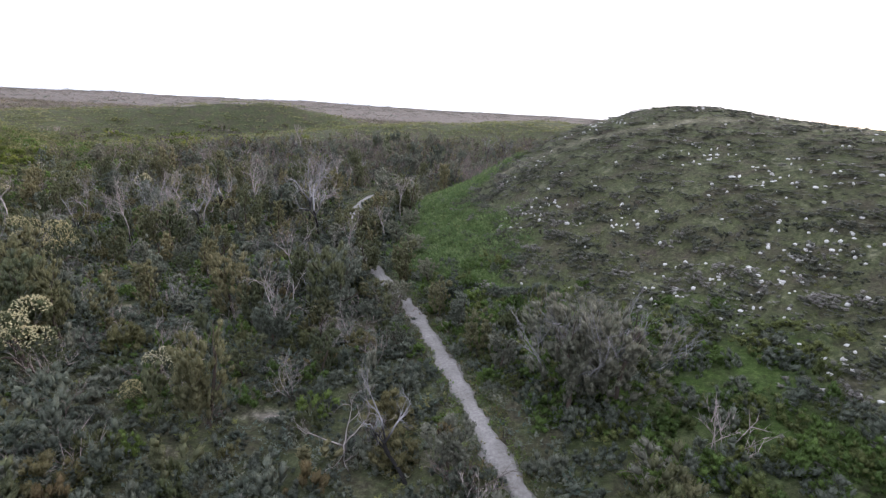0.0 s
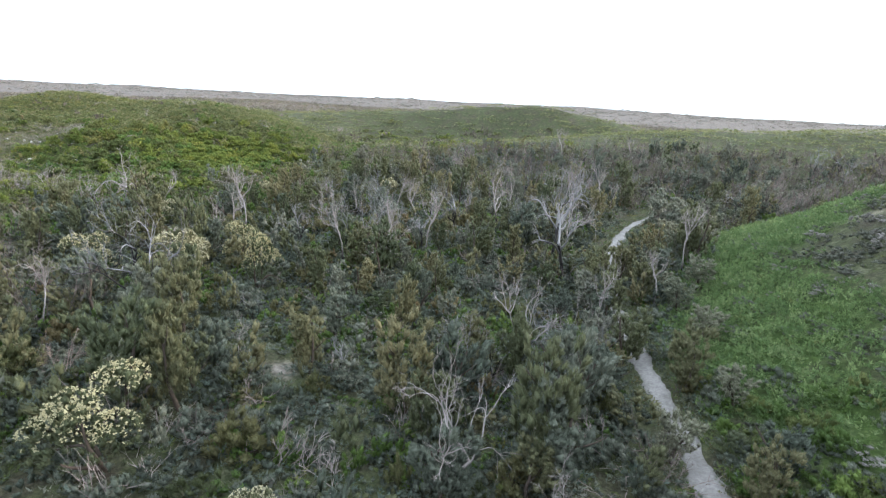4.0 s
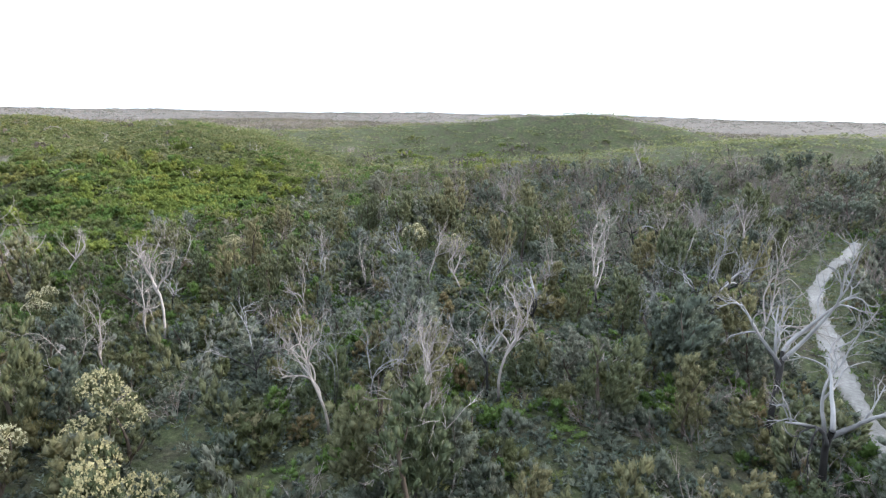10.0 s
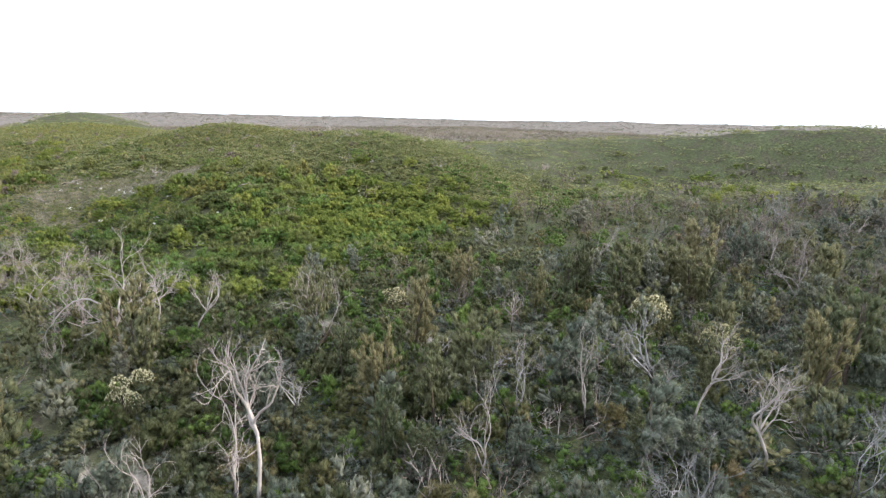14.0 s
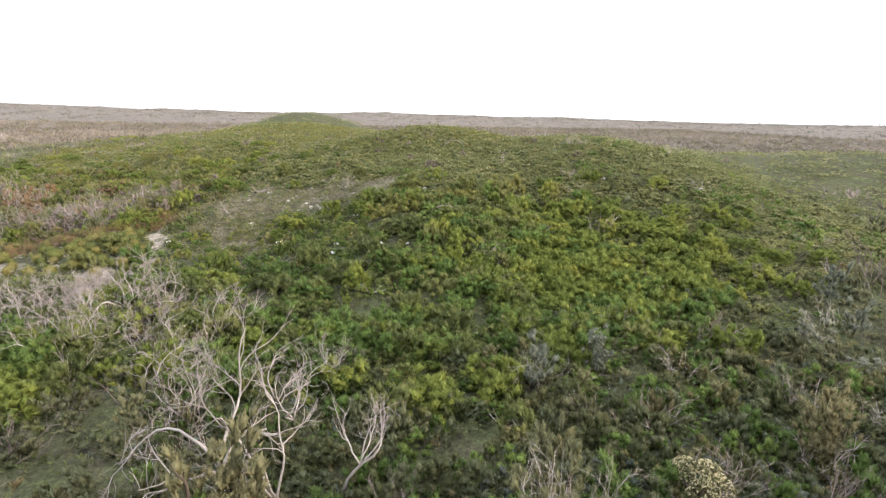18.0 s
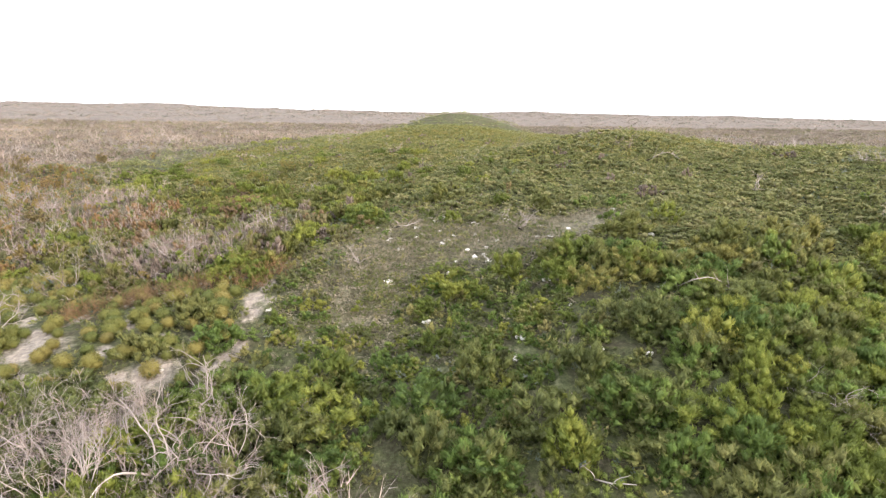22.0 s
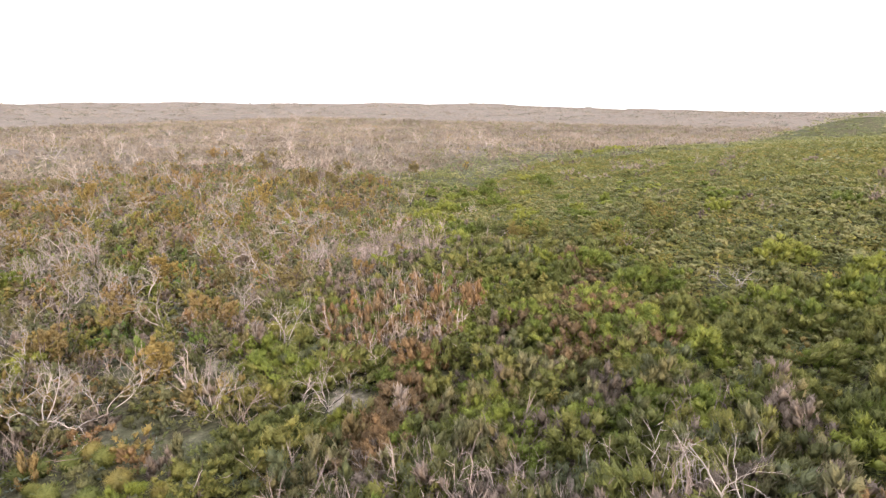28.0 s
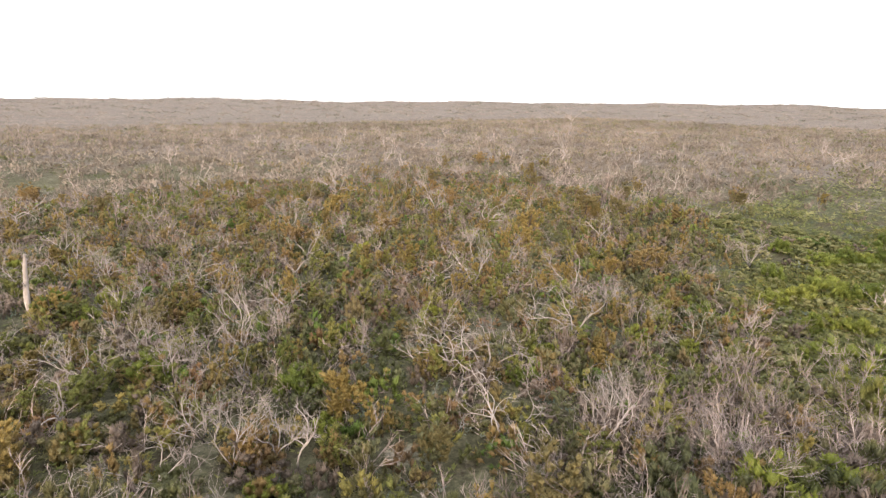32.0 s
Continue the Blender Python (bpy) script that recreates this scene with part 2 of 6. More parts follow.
RAMPS = {
    "heath": [(0.0, (0.085, 0.104, 0.034)), (0.5, (0.140, 0.158, 0.050)), (0.85, (0.190, 0.190, 0.066)), (1.0, (0.258, 0.237, 0.095))],
    "lime": [(0.0, (0.102, 0.134, 0.029)), (0.5, (0.158, 0.190, 0.038)), (1.0, (0.224, 0.236, 0.049))],
    "olive": [(0.0, (0.073, 0.086, 0.036)), (0.5, (0.128, 0.130, 0.055)), (0.85, (0.166, 0.148, 0.069)), (1.0, (0.196, 0.148, 0.073))],
    "casuarina": [(0.0, (0.096, 0.112, 0.082)), (0.5, (0.154, 0.168, 0.124)), (1.0, (0.216, 0.214, 0.158))],
    "rust": [(0.0, (0.135, 0.100, 0.058)), (0.5, (0.190, 0.130, 0.070)), (1.0, (0.245, 0.150, 0.072))],
    "meadow": [(0.0, (0.096, 0.146, 0.052)), (0.6, (0.154, 0.212, 0.076)), (1.0, (0.216, 0.266, 0.108))],
    "sheoak": [(0.0, (0.092, 0.108, 0.056)), (0.5, (0.142, 0.146, 0.074)), (1.0, (0.200, 0.180, 0.092))],
    "mauve": [(0.0, (0.070, 0.076, 0.052)), (0.45, (0.136, 0.138, 0.104)), (0.75, (0.206, 0.194, 0.164)), (1.0, (0.310, 0.284, 0.258))],
    "dry": [(0.0, (0.135, 0.130, 0.075)), (0.5, (0.215, 0.196, 0.136)), (1.0, (0.31, 0.278, 0.212))],
    "greygreen": [(0.0, (0.082, 0.112, 0.084)), (0.5, (0.130, 0.162, 0.126)), (1.0, (0.200, 0.222, 0.180))],
    "tussock": [(0.0, (0.100, 0.122, 0.034)), (0.5, (0.150, 0.156, 0.042)), (1.0, (0.215, 0.182, 0.058))],
    "leafgreen": [(0.0, (0.072, 0.112, 0.028)), (0.5, (0.115, 0.172, 0.040)), (1.0, (0.178, 0.222, 0.055))],
    # the heath's greens paled, with distance haze mixed into the leaf colour
    "hazyheath": [(0.0, (0.106, 0.120, 0.046)), (0.5, (0.162, 0.173, 0.067)), (1.0, (0.228, 0.218, 0.098))],
    "gold": [(0.0, (0.150, 0.130, 0.055)), (0.5, (0.200, 0.155, 0.065)), (1.0, (0.250, 0.168, 0.070))],
    "russet": [(0.0, (0.120, 0.098, 0.078)), (0.5, (0.175, 0.140, 0.112)), (1.0, (0.240, 0.195, 0.160))],
    "golden": [(0.0, (0.100, 0.116, 0.036)), (0.5, (0.160, 0.166, 0.048)), (0.85, (0.215, 0.198, 0.058)), (1.0, (0.235, 0.178, 0.062))],
    "dusky": [(0.0, (0.066, 0.078, 0.058)), (0.5, (0.108, 0.120, 0.090)), (1.0, (0.160, 0.164, 0.125))],
    "amber": [(0.0, (0.165, 0.128, 0.046)), (0.5, (0.225, 0.170, 0.056)), (1.0, (0.275, 0.205, 0.070))],
    "sage": [(0.0, (0.122, 0.132, 0.088)), (0.5, (0.182, 0.188, 0.126)), (1.0, (0.245, 0.240, 0.165))],
    "broad": [(0.0, (0.155, 0.157, 0.110)), (1.0, (0.215, 0.207, 0.152))],
    "flower": [(0.0, (0.36, 0.32, 0.165)), (0.5, (0.48, 0.44, 0.26)), (1.0, (0.58, 0.54, 0.36))],
}
M_LEAF = {k: foliage("leaves_" + k, v) for k, v in RAMPS.items()}
M_SOLO = {k: foliage("plant_" + k, v, True) for k, v in RAMPS.items()}
M_FAR = foliage("far_twigs", [(0.0, (0.092, 0.078, 0.060)), (0.5, (0.160, 0.134, 0.106)), (1.0, (0.235, 0.20, 0.168))], False, 0.0, 0.85)
M_SPRAY = foliage("twig_spray", [(0.0, (0.120, 0.094, 0.080)), (0.5, (0.205, 0.165, 0.145)), (1.0, (0.34, 0.290, 0.262))], False, 0.0, 0.85)

# ---- the lie of the land ----
# height, middle, half widths and turn: first the stony hill's two, then the green rises
HILLS = [
    (10.28, 28.47, 30.43, 11.13, 44.97, 0.15), (7.44, 9.03, 46.47, 9.27, 15.49, 0.03),
    (6.31, -82.82, 66.58, 11.73, 19.93, -1.55), (5.28, -117.06, 39.19, 22.64, 14.57, -0.14),
    (4.90, -153.98, 46.35, 21.24, 31.03, -0.23), (5.55, -174.96, 50.49, 7.10, 12.63, 0.24),
    (7.20, 9.65, 113.06, 16.36, 45.86, -1.17), (5.17, -77.49, 98.94, 22.44, 11.48, 0.81),
    (2.45, -70.93, 47.73, 5.85, 9.82, -1.92), (3.37, -97.74, 53.61, 28.86, 7.08, -0.70),
    (6.87, -44.69, 111.87, 17.11, 4.81, 0.32),
]
rng = np.random.default_rng(7)
WAVES = [(rng.uniform(0, 6.28), rng.uniform(0, 6.28), s, a) for s, a in ((31, 0.28), (17, 0.2), (9, 0.12), (5.2, 0.07), (3.1, 0.05), (1.9, 0.03)) for _ in range(3)]


def hill(k, x, y):
    h, cx, cy, sx, sy, turn = HILLS[k]
    c, s = math.cos(turn), math.sin(turn)
    u, v = ((x - cx) * c + (y - cy) * s) / sx, (-(x - cx) * s + (y - cy) * c) / sy
    q = u * u + v * v
    return h * np.exp(-q * (0.5 + 0.12 * q / (1 + 0.3 * q)))


def stony_hill(x, y):
    return hill(0, x, y) + hill(1, x, y)


def green_rise(x, y):
    return sum(hill(k, x, y) for k in range(2, len(HILLS)))


def bumps(x, y):
    z = 0 * x
    for a, b, s, h in WAVES:
        z = z + h * 0.6 * np.sin((x * math.cos(a) + y * math.sin(a)) / s * 2 + b)
    return z


def far_swell(x, y):
    a = np.arctan2(y - 30, x + 40)
    return np.sin(a * 7 + 0.6) * 0.45 + np.sin(a * 17 + 2.0) * 0.35 + np.sin(a * 41 + 1.0) * 0.25 + np.sin(a * 83) * 0.12 + 2.0 * np.exp(-((a + 2.15) / 0.75) ** 2) + 1.6 * np.exp(-((a + 2.78) / 0.09) ** 2)


def ground(x, y):
    x, y = np.asarray(x, float), np.asarray(y, float)
    d = np.hypot(x + 40, y - 30)
    z = -0.70 + stony_hill(x, y) + green_rise(x, y) + bumps(x, y) * np.clip(1.2 - d / 400, 0.15, 1)
    rise = np.clip((d - 500) / 450, 0, 1)
    z = z + far_swell(x, y) * 3.2 * rise * rise * (3 - 2 * rise)
    return z - 0.0105 * np.clip(d - 950, 0, None)


def ease(v):
    v = np.clip(v, 0, 1)
    return v * v * (3 - 2 * v)


def patch(x, y):
    """Slow noise between about -1 and 1, for ragged borders."""
    return np.sin(x * 0.31 + 1.3 * np.sin(y * 0.23)) * 0.5 + np.sin(y * 0.37 + 1.7 * np.sin(x * 0.19 + 1)) * 0.5 + 0.35 * np.sin(x * 0.9 + y * 0.7) + 0.3 * np.sin(y * 1.1 - x * 0.6)


GREEN_EDGE_Y = [10, 30, 41, 56, 71, 80, 84, 88, 92, 96, 250]
GREEN_EDGE_X = [-60, -50, -49, -49, -54, -52, -42, -28, -8, 22, 60]
BROWN_EDGE_X = [-400, -300, -190, -175, -150, -126, -109, -97, -86, -80, -75, -70, -60]
BROWN_EDGE_Y = [12, 9, 5, -8, -6, -3, 7, 14, 16, 21, 23, 22, 18]
SANDS = [(-37.9, 34.6, 1.1, 1), (-72.3, 31.4, 0.5, 0.8), (-69.3, 21.9, 1.2, 0.9),
         (-65.6, 29.3, 1.1, 0.8), (-67.5, 24.5, 1.4, 0.8), (-89.5, 5.7, 0.6, 0.4), (-85.0, 3.4, 0.6, 0.4), (-81.9, 27.3, 1.0, 0.8), (-83.1, 19.5, 1.0, 0.7), (-9.0, 14.1, 0.7, 0.7),
         (-7.1, 16.8, 0.7, 0.8), (-17.2, 24.5, 0.8, 0.8), (-19.6, 29.1, 0.7, 0.6), (-44.0, 44.0, 1.0, 0.7), (-41.0, 46.5, 0.9, 0.7), (-37.6, 45.3, 1.2, 0.7), (-74.5, 46.5, 1.2, 0.5)]


def zones(x, y):
    """How far each kind of country holds at a place, each from 0 to 1."""
    p = patch(x, y)
    rise = stony_hill(x, y) * ease((x - np.interp(y, [36, 42, 56, 64, 70, 80, 95], [-7, -8, -8, -4, 3, 10, 18]) + p) / 3)
    stony = ease((rise - 0.9 + 0.25 * p) / 0.7) * ease((150 - y + 4 * p) / 10)
    lush = ease((rise - 0.45 + 0.2 * p) / 0.4) * ease((np.interp(y, [30, 40, 50], [3.0, 4.6, 6.4]) - rise + 0.8 * p) / 1.8) * ease((70 - y) / 8) * ease((x + 9) / 3)
    d = np.hypot(x + 40, y - 30)
    green = ease((np.interp(y, GREEN_EDGE_Y, GREEN_EDGE_X) - x + 3 * p) / 5)
    brown = ease((np.interp(x, BROWN_EDGE_X, BROWN_EDGE_Y) - y + 1.6 * p) / 3.5) * ease((-58 - x) / 6)
    ridge = green_rise(x, y)
    far = ease((d - 105 - 12 * p) / 40) * ease((1.9 + 0.4 * p - ridge) / 0.9) * (1 - stony)
    brown = np.maximum(brown, far)
    green = green * (1 - brown)
    clear = np.exp(-(((x + 74.3) / 7.6) ** 2 + ((y - 37.6) / 6.2) ** 2) ** 2) + np.exp(-(((x + 75.8) / 2.8) ** 2 + ((y - 45.0) / 4.2) ** 2) ** 2)
    clear = clear * (1 - 0.9 * np.exp(-(((x + 69.0) / 4.0) ** 2 + ((y - 39.8) / 2.2) ** 2) ** 2)) * np.clip(1.0 + 0.35 * patch(x * 1.9 + 4, y * 1.9), 0, 1)
    return {"stony": stony, "lush": lush, "green": green, "brown": brown, "clear": np.clip(clear, 0, 1), "wood": (1 - stony) * (1 - green) * (1 - brown) * (1 - 0.85 * lush), "far": far}


r_sand = np.random.default_rng(17)
SANDS += [(r_sand.normal(-69.5, 3.6), r_sand.normal(24.8, 3.2), r_sand.uniform(0.25, 0.5), 0.9) for _ in range(44)]
SANDS += [(r_sand.uniform(-98, -74), r_sand.uniform(-8, 16), r_sand.uniform(0.3, 0.6), 0.6) for _ in range(10)]
SANDS += [(r_sand.uniform(-52, -34), r_sand.uniform(36, 52), r_sand.uniform(0.3, 0.6), 0.75) for _ in range(10)]
SANDS += [(-64.2 - 0.33 * k, 31.4 + 0.20 * math.sin(k * 0.9) + 0.1 * math.sin(k * 2.3), 0.36 + 0.15 * math.sin(k * 1.7), 0.75 + 0.25 * math.sin(k * 2.9)) for k in range(26)]
SANDS += [(-65.8 - 0.35 * k, 22.8 + 0.12 * k + 0.3 * math.sin(k * 1.1), 0.40 + 0.15 * math.sin(k * 2.1), 0.9) for k in range(12)]


def hill_trail(x, y):
    """A worn strip that climbs the hillside."""
    at = np.interp(x, [-2.5, 2.5, 7.7, 12.0, 18.0], [48.4, 46.2, 44.1, 42.2, 40.5])
    return np.exp(-((y - at) / 0.75) ** 2) * (x > -3) * (x < 18)


def bare_sand(x, y):
    sand = 0 * x
    for sx, sy, sr, s in SANDS:
        sand = np.maximum(sand, s * np.exp(-((x - sx) ** 2 + (y - sy) ** 2) / sr ** 2))
    return sand


TRACK = [(3.9, 8.0), (2.6, 11.5), (1.5, 14.2), (0.5, 16.9), (-0.3, 19.2), (-1.5, 22.8), (-2.8, 26.2), (-4.3, 29.6), (-6.1, 33.2), (-8.2, 38.0), (-10.2, 43.5), (-11.5, 49.0), (-12.1, 54.5), (-12.4, 60.0), (-11.9, 65.5), (-10.8, 70.0), (-9.9, 74.0)]


def track_line(n):
    """The track's middle, evenly spaced, as a smooth curve."""
    p = np.array(TRACK)
    k = np.linspace(0, len(p) - 1.001, n)
    i = k.astype(int)
    f = (k - i)[:, None]
    a, b, c, d = p[np.clip(i - 1, 0, None)], p[i], p[i + 1], p[np.clip(i + 2, None, len(p) - 1)]
    return 0.5 * (2 * b + (c - a) * f + (2 * a - 5 * b + 4 * c - d) * f ** 2 + (3 * b - a - 3 * c + d) * f ** 3)


LINE = track_line(260)


def off_track(x, y):
    return np.sqrt(((x[:, None] - LINE[None, ::2, 0]) ** 2 + (y[:, None] - LINE[None, ::2, 1]) ** 2).min(1))


def mesh_of(name, verts, tris, material, tint=None, smooth=False):
    me = bpy.data.meshes.new(name)
    verts, tris = np.asarray(verts, np.float32), np.asarray(tris, np.int32)
    me.vertices.add(len(verts))
    me.vertices.foreach_set("co", verts.ravel())
    k = tris.shape[1]
    me.loops.add(tris.size)
    me.loops.foreach_set("vertex_index", tris.ravel())
    me.polygons.add(len(tris))
    me.polygons.foreach_set("loop_start", np.arange(0, tris.size, k, dtype=np.int32))
    if tint is not None:
        me.attributes.new("tint", "FLOAT", "POINT").data.foreach_set("value", np.asarray(tint, np.float32))
    me.update(calc_edges=True)
    me.polygons.foreach_set("use_smooth", np.full(len(tris), smooth))
    me.materials.append(material)
    return me


def part(name, me, parent, label=""):
    ob = new(name, me)
    ob.parent = parent
    if label:
        ob["label"] = label
    return ob


# ---- ground ----
def axis(lo, hi, step, fine_lo, fine_hi, fine_step):
    """Grid lines: even in the middle, closer over one stretch, wider and wider outwards."""
    core = [v for v in np.arange(lo, hi + step, step) if not fine_lo <= v <= fine_hi]
    core = sorted(core + list(np.arange(fine_lo, fine_hi, fine_step)))
    s, left, right = step, [core[0]], [core[-1]]
    while right[-1] < 3800:
        s *= 1.09
        right.append(right[-1] + s), left.append(left[-1] - s)
    return np.array(left[:0:-1] + core + right[1:])


def build_ground():
    gx, gy = axis(-124, 32, 0.85, -76, -62, 0.22), axis(-30, 84, 0.85, 20, 34, 0.22)
    X, Y = np.meshgrid(gx, gy, indexing="ij")
    x, y = X.ravel(), Y.ravel()
    fine = np.clip(1.4 - np.hypot(x + 45, y - 30) / 90, 0, 1)
    r = np.random.default_rng(3)
    z = ground(x, y) + r.normal(0, 0.025, len(x)) * fine
    ny = len(gy)
    i, j = np.meshgrid(np.arange(len(gx) - 1), np.arange(ny - 1), indexing="ij")
    a = (i * ny + j).ravel()
    me = mesh_of("ground", np.stack([x, y, z], 1), np.stack([a, a + ny, a + ny + 1, a + 1], 1), M_GROUND, smooth=True)
    q = zones(x, y)
    sand = bare_sand(x, y)
    cover = {"sand": sand, "green": np.clip(0.42 * q["green"] + 0.5 * q["lush"] + 0.40 * q["stony"] + 0.42 * q["wood"] + 0.4 * q["brown"] * (1 - q["far"]), 0, 1), "wood": np.maximum(0.9 * q["far"], 0.22 * q["brown"]), "dry": np.clip(0.66 * q["clear"] + 0.42 * hill_trail(x, y) + 0.12 * q["stony"] * (1 - q["lush"]), 0, 1)}
    for k, v in cover.items():
        me.attributes.new(k, "FLOAT", "POINT").data.foreach_set("value", v.astype(np.float32))
    tagged(new("ground", me), "sandy bushland ground with leaf litter and low green", "ground", kind="structure")


build_ground()


def build_track():
    p = LINE
    t = np.gradient(p, axis=0)
    t /= np.linalg.norm(t, axis=1)[:, None]
    side = np.stack([t[:, 1], -t[:, 0]], 1)
    r = np.random.default_rng(5)
    k = np.arange(len(p))
    half = 0.46 + 0.07 * np.sin(k * 0.21) + 0.08 * np.sin(k * 0.53 + 1)
    cols = np.linspace(-1, 1, 11)
    V = []
    for c in cols:
        w = half * c + r.normal(0, 0.05, len(p)) * (abs(c) > 0.7)
        q = p + side * w[:, None]
        z = ground(q[:, 0], q[:, 1]) + 0.10 - 0.22 * abs(c) ** 4 - 0.045 * (1 - abs(c)) + r.normal(0, 0.008, len(p))
        V.append(np.column_stack([q, z]))
    V = np.stack(V, 1).reshape(-1, 3)
    n = len(cols)
    i, j = np.meshgrid(np.arange(len(p) - 1), np.arange(n - 1), indexing="ij")
    a = (i * n + j).ravel()
    me = mesh_of("footpath", V, np.stack([a, a + 1, a + n + 1, a + n], 1), M_TRACK, smooth=True)
    tagged(new("footpath", me), "narrow pale sandy footpath winding between the trees", "footpath", kind="structure")


build_track()


# ---- plant shapes ----
def blades(base, way, length, width, r):
    """Leaf blades, one four-cornered leaf each: arrays of bases, directions, lengths and widths."""
    n = len(base)
    way = way / np.linalg.norm(way, axis=1)[:, None]
    side = np.cross(way, r.normal(0, 1, (n, 3)))
    side /= np.linalg.norm(side, axis=1)[:, None] + 1e-9
    L, W = length[:, None], width[:, None]
    mid = base + way * L * 0.55
    tip = base + way * L
    V = np.stack([base, mid + side * W * 0.5, tip, mid - side * W * 0.5], 1).reshape(-1, 3)
    o = np.arange(n)[:, None] * 4
    return V, np.concatenate([o + [0, 1, 2], o + [0, 2, 3]], 1).reshape(-1, 3)


def slivers(base, way, length, width, r, out=None):
    """The cheapest blade: one long triangle; out, where given, is the way its flat side faces."""
    n = len(base)
    way = way / np.linalg.norm(way, axis=1)[:, None]
    face = r.normal(0, 1, (n, 3)) if out is None else out + r.normal(0, 0.3, (n, 3))
    side = np.cross(way, face)
    side /= np.linalg.norm(side, axis=1)[:, None] + 1e-9
    W = width[:, None] * 0.5
    V = np.stack([base - side * W, base + side * W, base + way * length[:, None]], 1).reshape(-1, 3)
    return V, np.arange(3 * n).reshape(-1, 3)


def dome(n, r, flat=0.0):
    """Points spread over the upper part of a unit ball."""
    z = flat + (1 - flat) * r.random(n)
    a = r.random(n) * 6.283
    s = np.sqrt(np.clip(1 - z * z, 0, 1))
    return np.stack([s * np.cos(a), s * np.sin(a), z], 1)


def hearts(foot, way, length, radius, r):
    """The dense inside of plume heads: small three-sided spindles."""
    n = len(foot)
    side = np.cross(way, r.normal(0, 1, (n, 3)))
    side /= np.linalg.norm(side, axis=1)[:, None] + 1e-9
    other = np.cross(way, side)
    a = np.arange(3) * 2.0944
    ring = (foot + way * (length * 0.55)[:, None])[:, None] + (side[:, None] * np.cos(a)[None, :, None] + other[:, None] * np.sin(a)[None, :, None]) * radius[:, None, None]
    V = np.concatenate([ring, (foot + way * (length * 0.85)[:, None])[:, None], foot[:, None]], 1)
    F = np.array([(0, 1, 3), (1, 2, 3), (2, 0, 3), (1, 0, 4), (2, 1, 4), (0, 2, 4)])
    return V.reshape(-1, 3), (F[None] + (np.arange(n) * 5)[:, None, None]).reshape(-1, 3)


def leafy_heads(foot, grow, length, radius, count, r, wide=0.2):
    """Soft plume heads: fine upright blades whose tips fill out a rounded, egg-shaped tuft round a dense heart."""
    n = len(foot)
    m = np.repeat(np.arange(n), count)
    a, h = r.random(len(m)) * 6.2832, r.random(len(m))
    side = np.cross(grow, r.normal(0, 1, (n, 3)))
    side /= np.linalg.norm(side, axis=1)[:, None] + 1e-9
    other = np.cross(grow, side)
    ring = side[m] * np.cos(a)[:, None] + other[m] * np.sin(a)[:, None]
    high = 0.25 + 0.75 * np.sqrt(h)
    girth = np.sqrt(np.clip(1 - ((high - 0.52) / 0.5) ** 2, 0.0, 1))
    tip = foot[m] + grow[m] * (length[m] * high)[:, None] + ring * (radius[m] * girth * r.uniform(0.80, 1.12, len(m)))[:, None]
    way = grow[m] * 0.9 + ring * (0.45 * girth)[:, None] + r.normal(0, 0.22, (len(m), 3))
    way /= np.linalg.norm(way, axis=1)[:, None]
    ln = length[m] * r.uniform(0.24, 0.42, len(m))
    out = ring * (0.2 + girth)[:, None] + grow[m] * (1.5 * high - 0.6)[:, None]
    tuft = slivers(tip - way * ln[:, None], way, ln, radius[m] * wide * r.uniform(0.75, 1.3, len(m)), r, out)
    return joined([tuft, hearts(foot, grow, length, radius * 0.62, r)])


def plumes(seed, count, leaves, size=1.0, thin=1.0, flat=0.0):
    """A loose shrub one unit high and about one across: upright sprays of fine leaves."""
    r = np.random.default_rng(seed)
    c = dome(count, r, flat) * np.sqrt(r.random((count, 1))) ** 0.6 * [0.46, 0.46, 0.30]
    c += r.normal(0, 0.03, c.shape)
    grow = c * [0.9, 0.9, 0] + [0, 0, 0.75] + r.normal(0, 0.13, (count, 3))
    grow /= np.linalg.norm(grow, axis=1)[:, None]
    ln = r.uniform(0.42, 0.66, count) * (1.15 - 0.5 * np.hypot(c[:, 0], c[:, 1]))
    rad = r.uniform(0.085, 0.135, count) * size
    m = np.repeat(np.arange(count), leaves)
    off = r.normal(0, 1, (len(m), 3))
    off /= np.linalg.norm(off, axis=1)[:, None]
    base = c[m] + [0, 0, 0.06] + grow[m] * (ln[m] * r.uniform(0.35, 0.80, len(m)))[:, None] + off * (rad[m] * 0.25)[:, None]
    return slivers(base, off * 0.8 + grow[m] * 1.1, rad[m] * r.uniform(0.9, 1.5, len(m)), rad[m] * r.uniform(0.30, 0.52, len(m)) * thin, r, off + [0, 0, 0.6])


def mound(seed, count, leaves, size=1.0, wide=0.24):
    """A rounded shrub one unit high and about one across: soft plume heads crowded over a lobed dome."""
    r = np.random.default_rng(seed)
    lobe = r.normal(0, 0.10, (4, 3)) * [1, 1, 0.7]
    c = dome(count, r, 0.0) * [0.42, 0.42, 0.66] * r.uniform(0.66, 1.04, (count, 1)) + lobe[r.integers(0, 4, count)]
    c[:, 2] = np.abs(c[:, 2]) + 0.10
    grow = c * [0.5, 0.5, 0] + [0, 0, 0.75] + r.normal(0, 0.10, (count, 3))
    grow /= np.linalg.norm(grow, axis=1)[:, None]
    rad = r.uniform(0.08, 0.14, count) * size
    ln = rad * r.uniform(2.2, 3.4, count)
    return leafy_heads(c - grow * (ln * 0.55)[:, None], grow, ln, rad, leaves, r, wide)


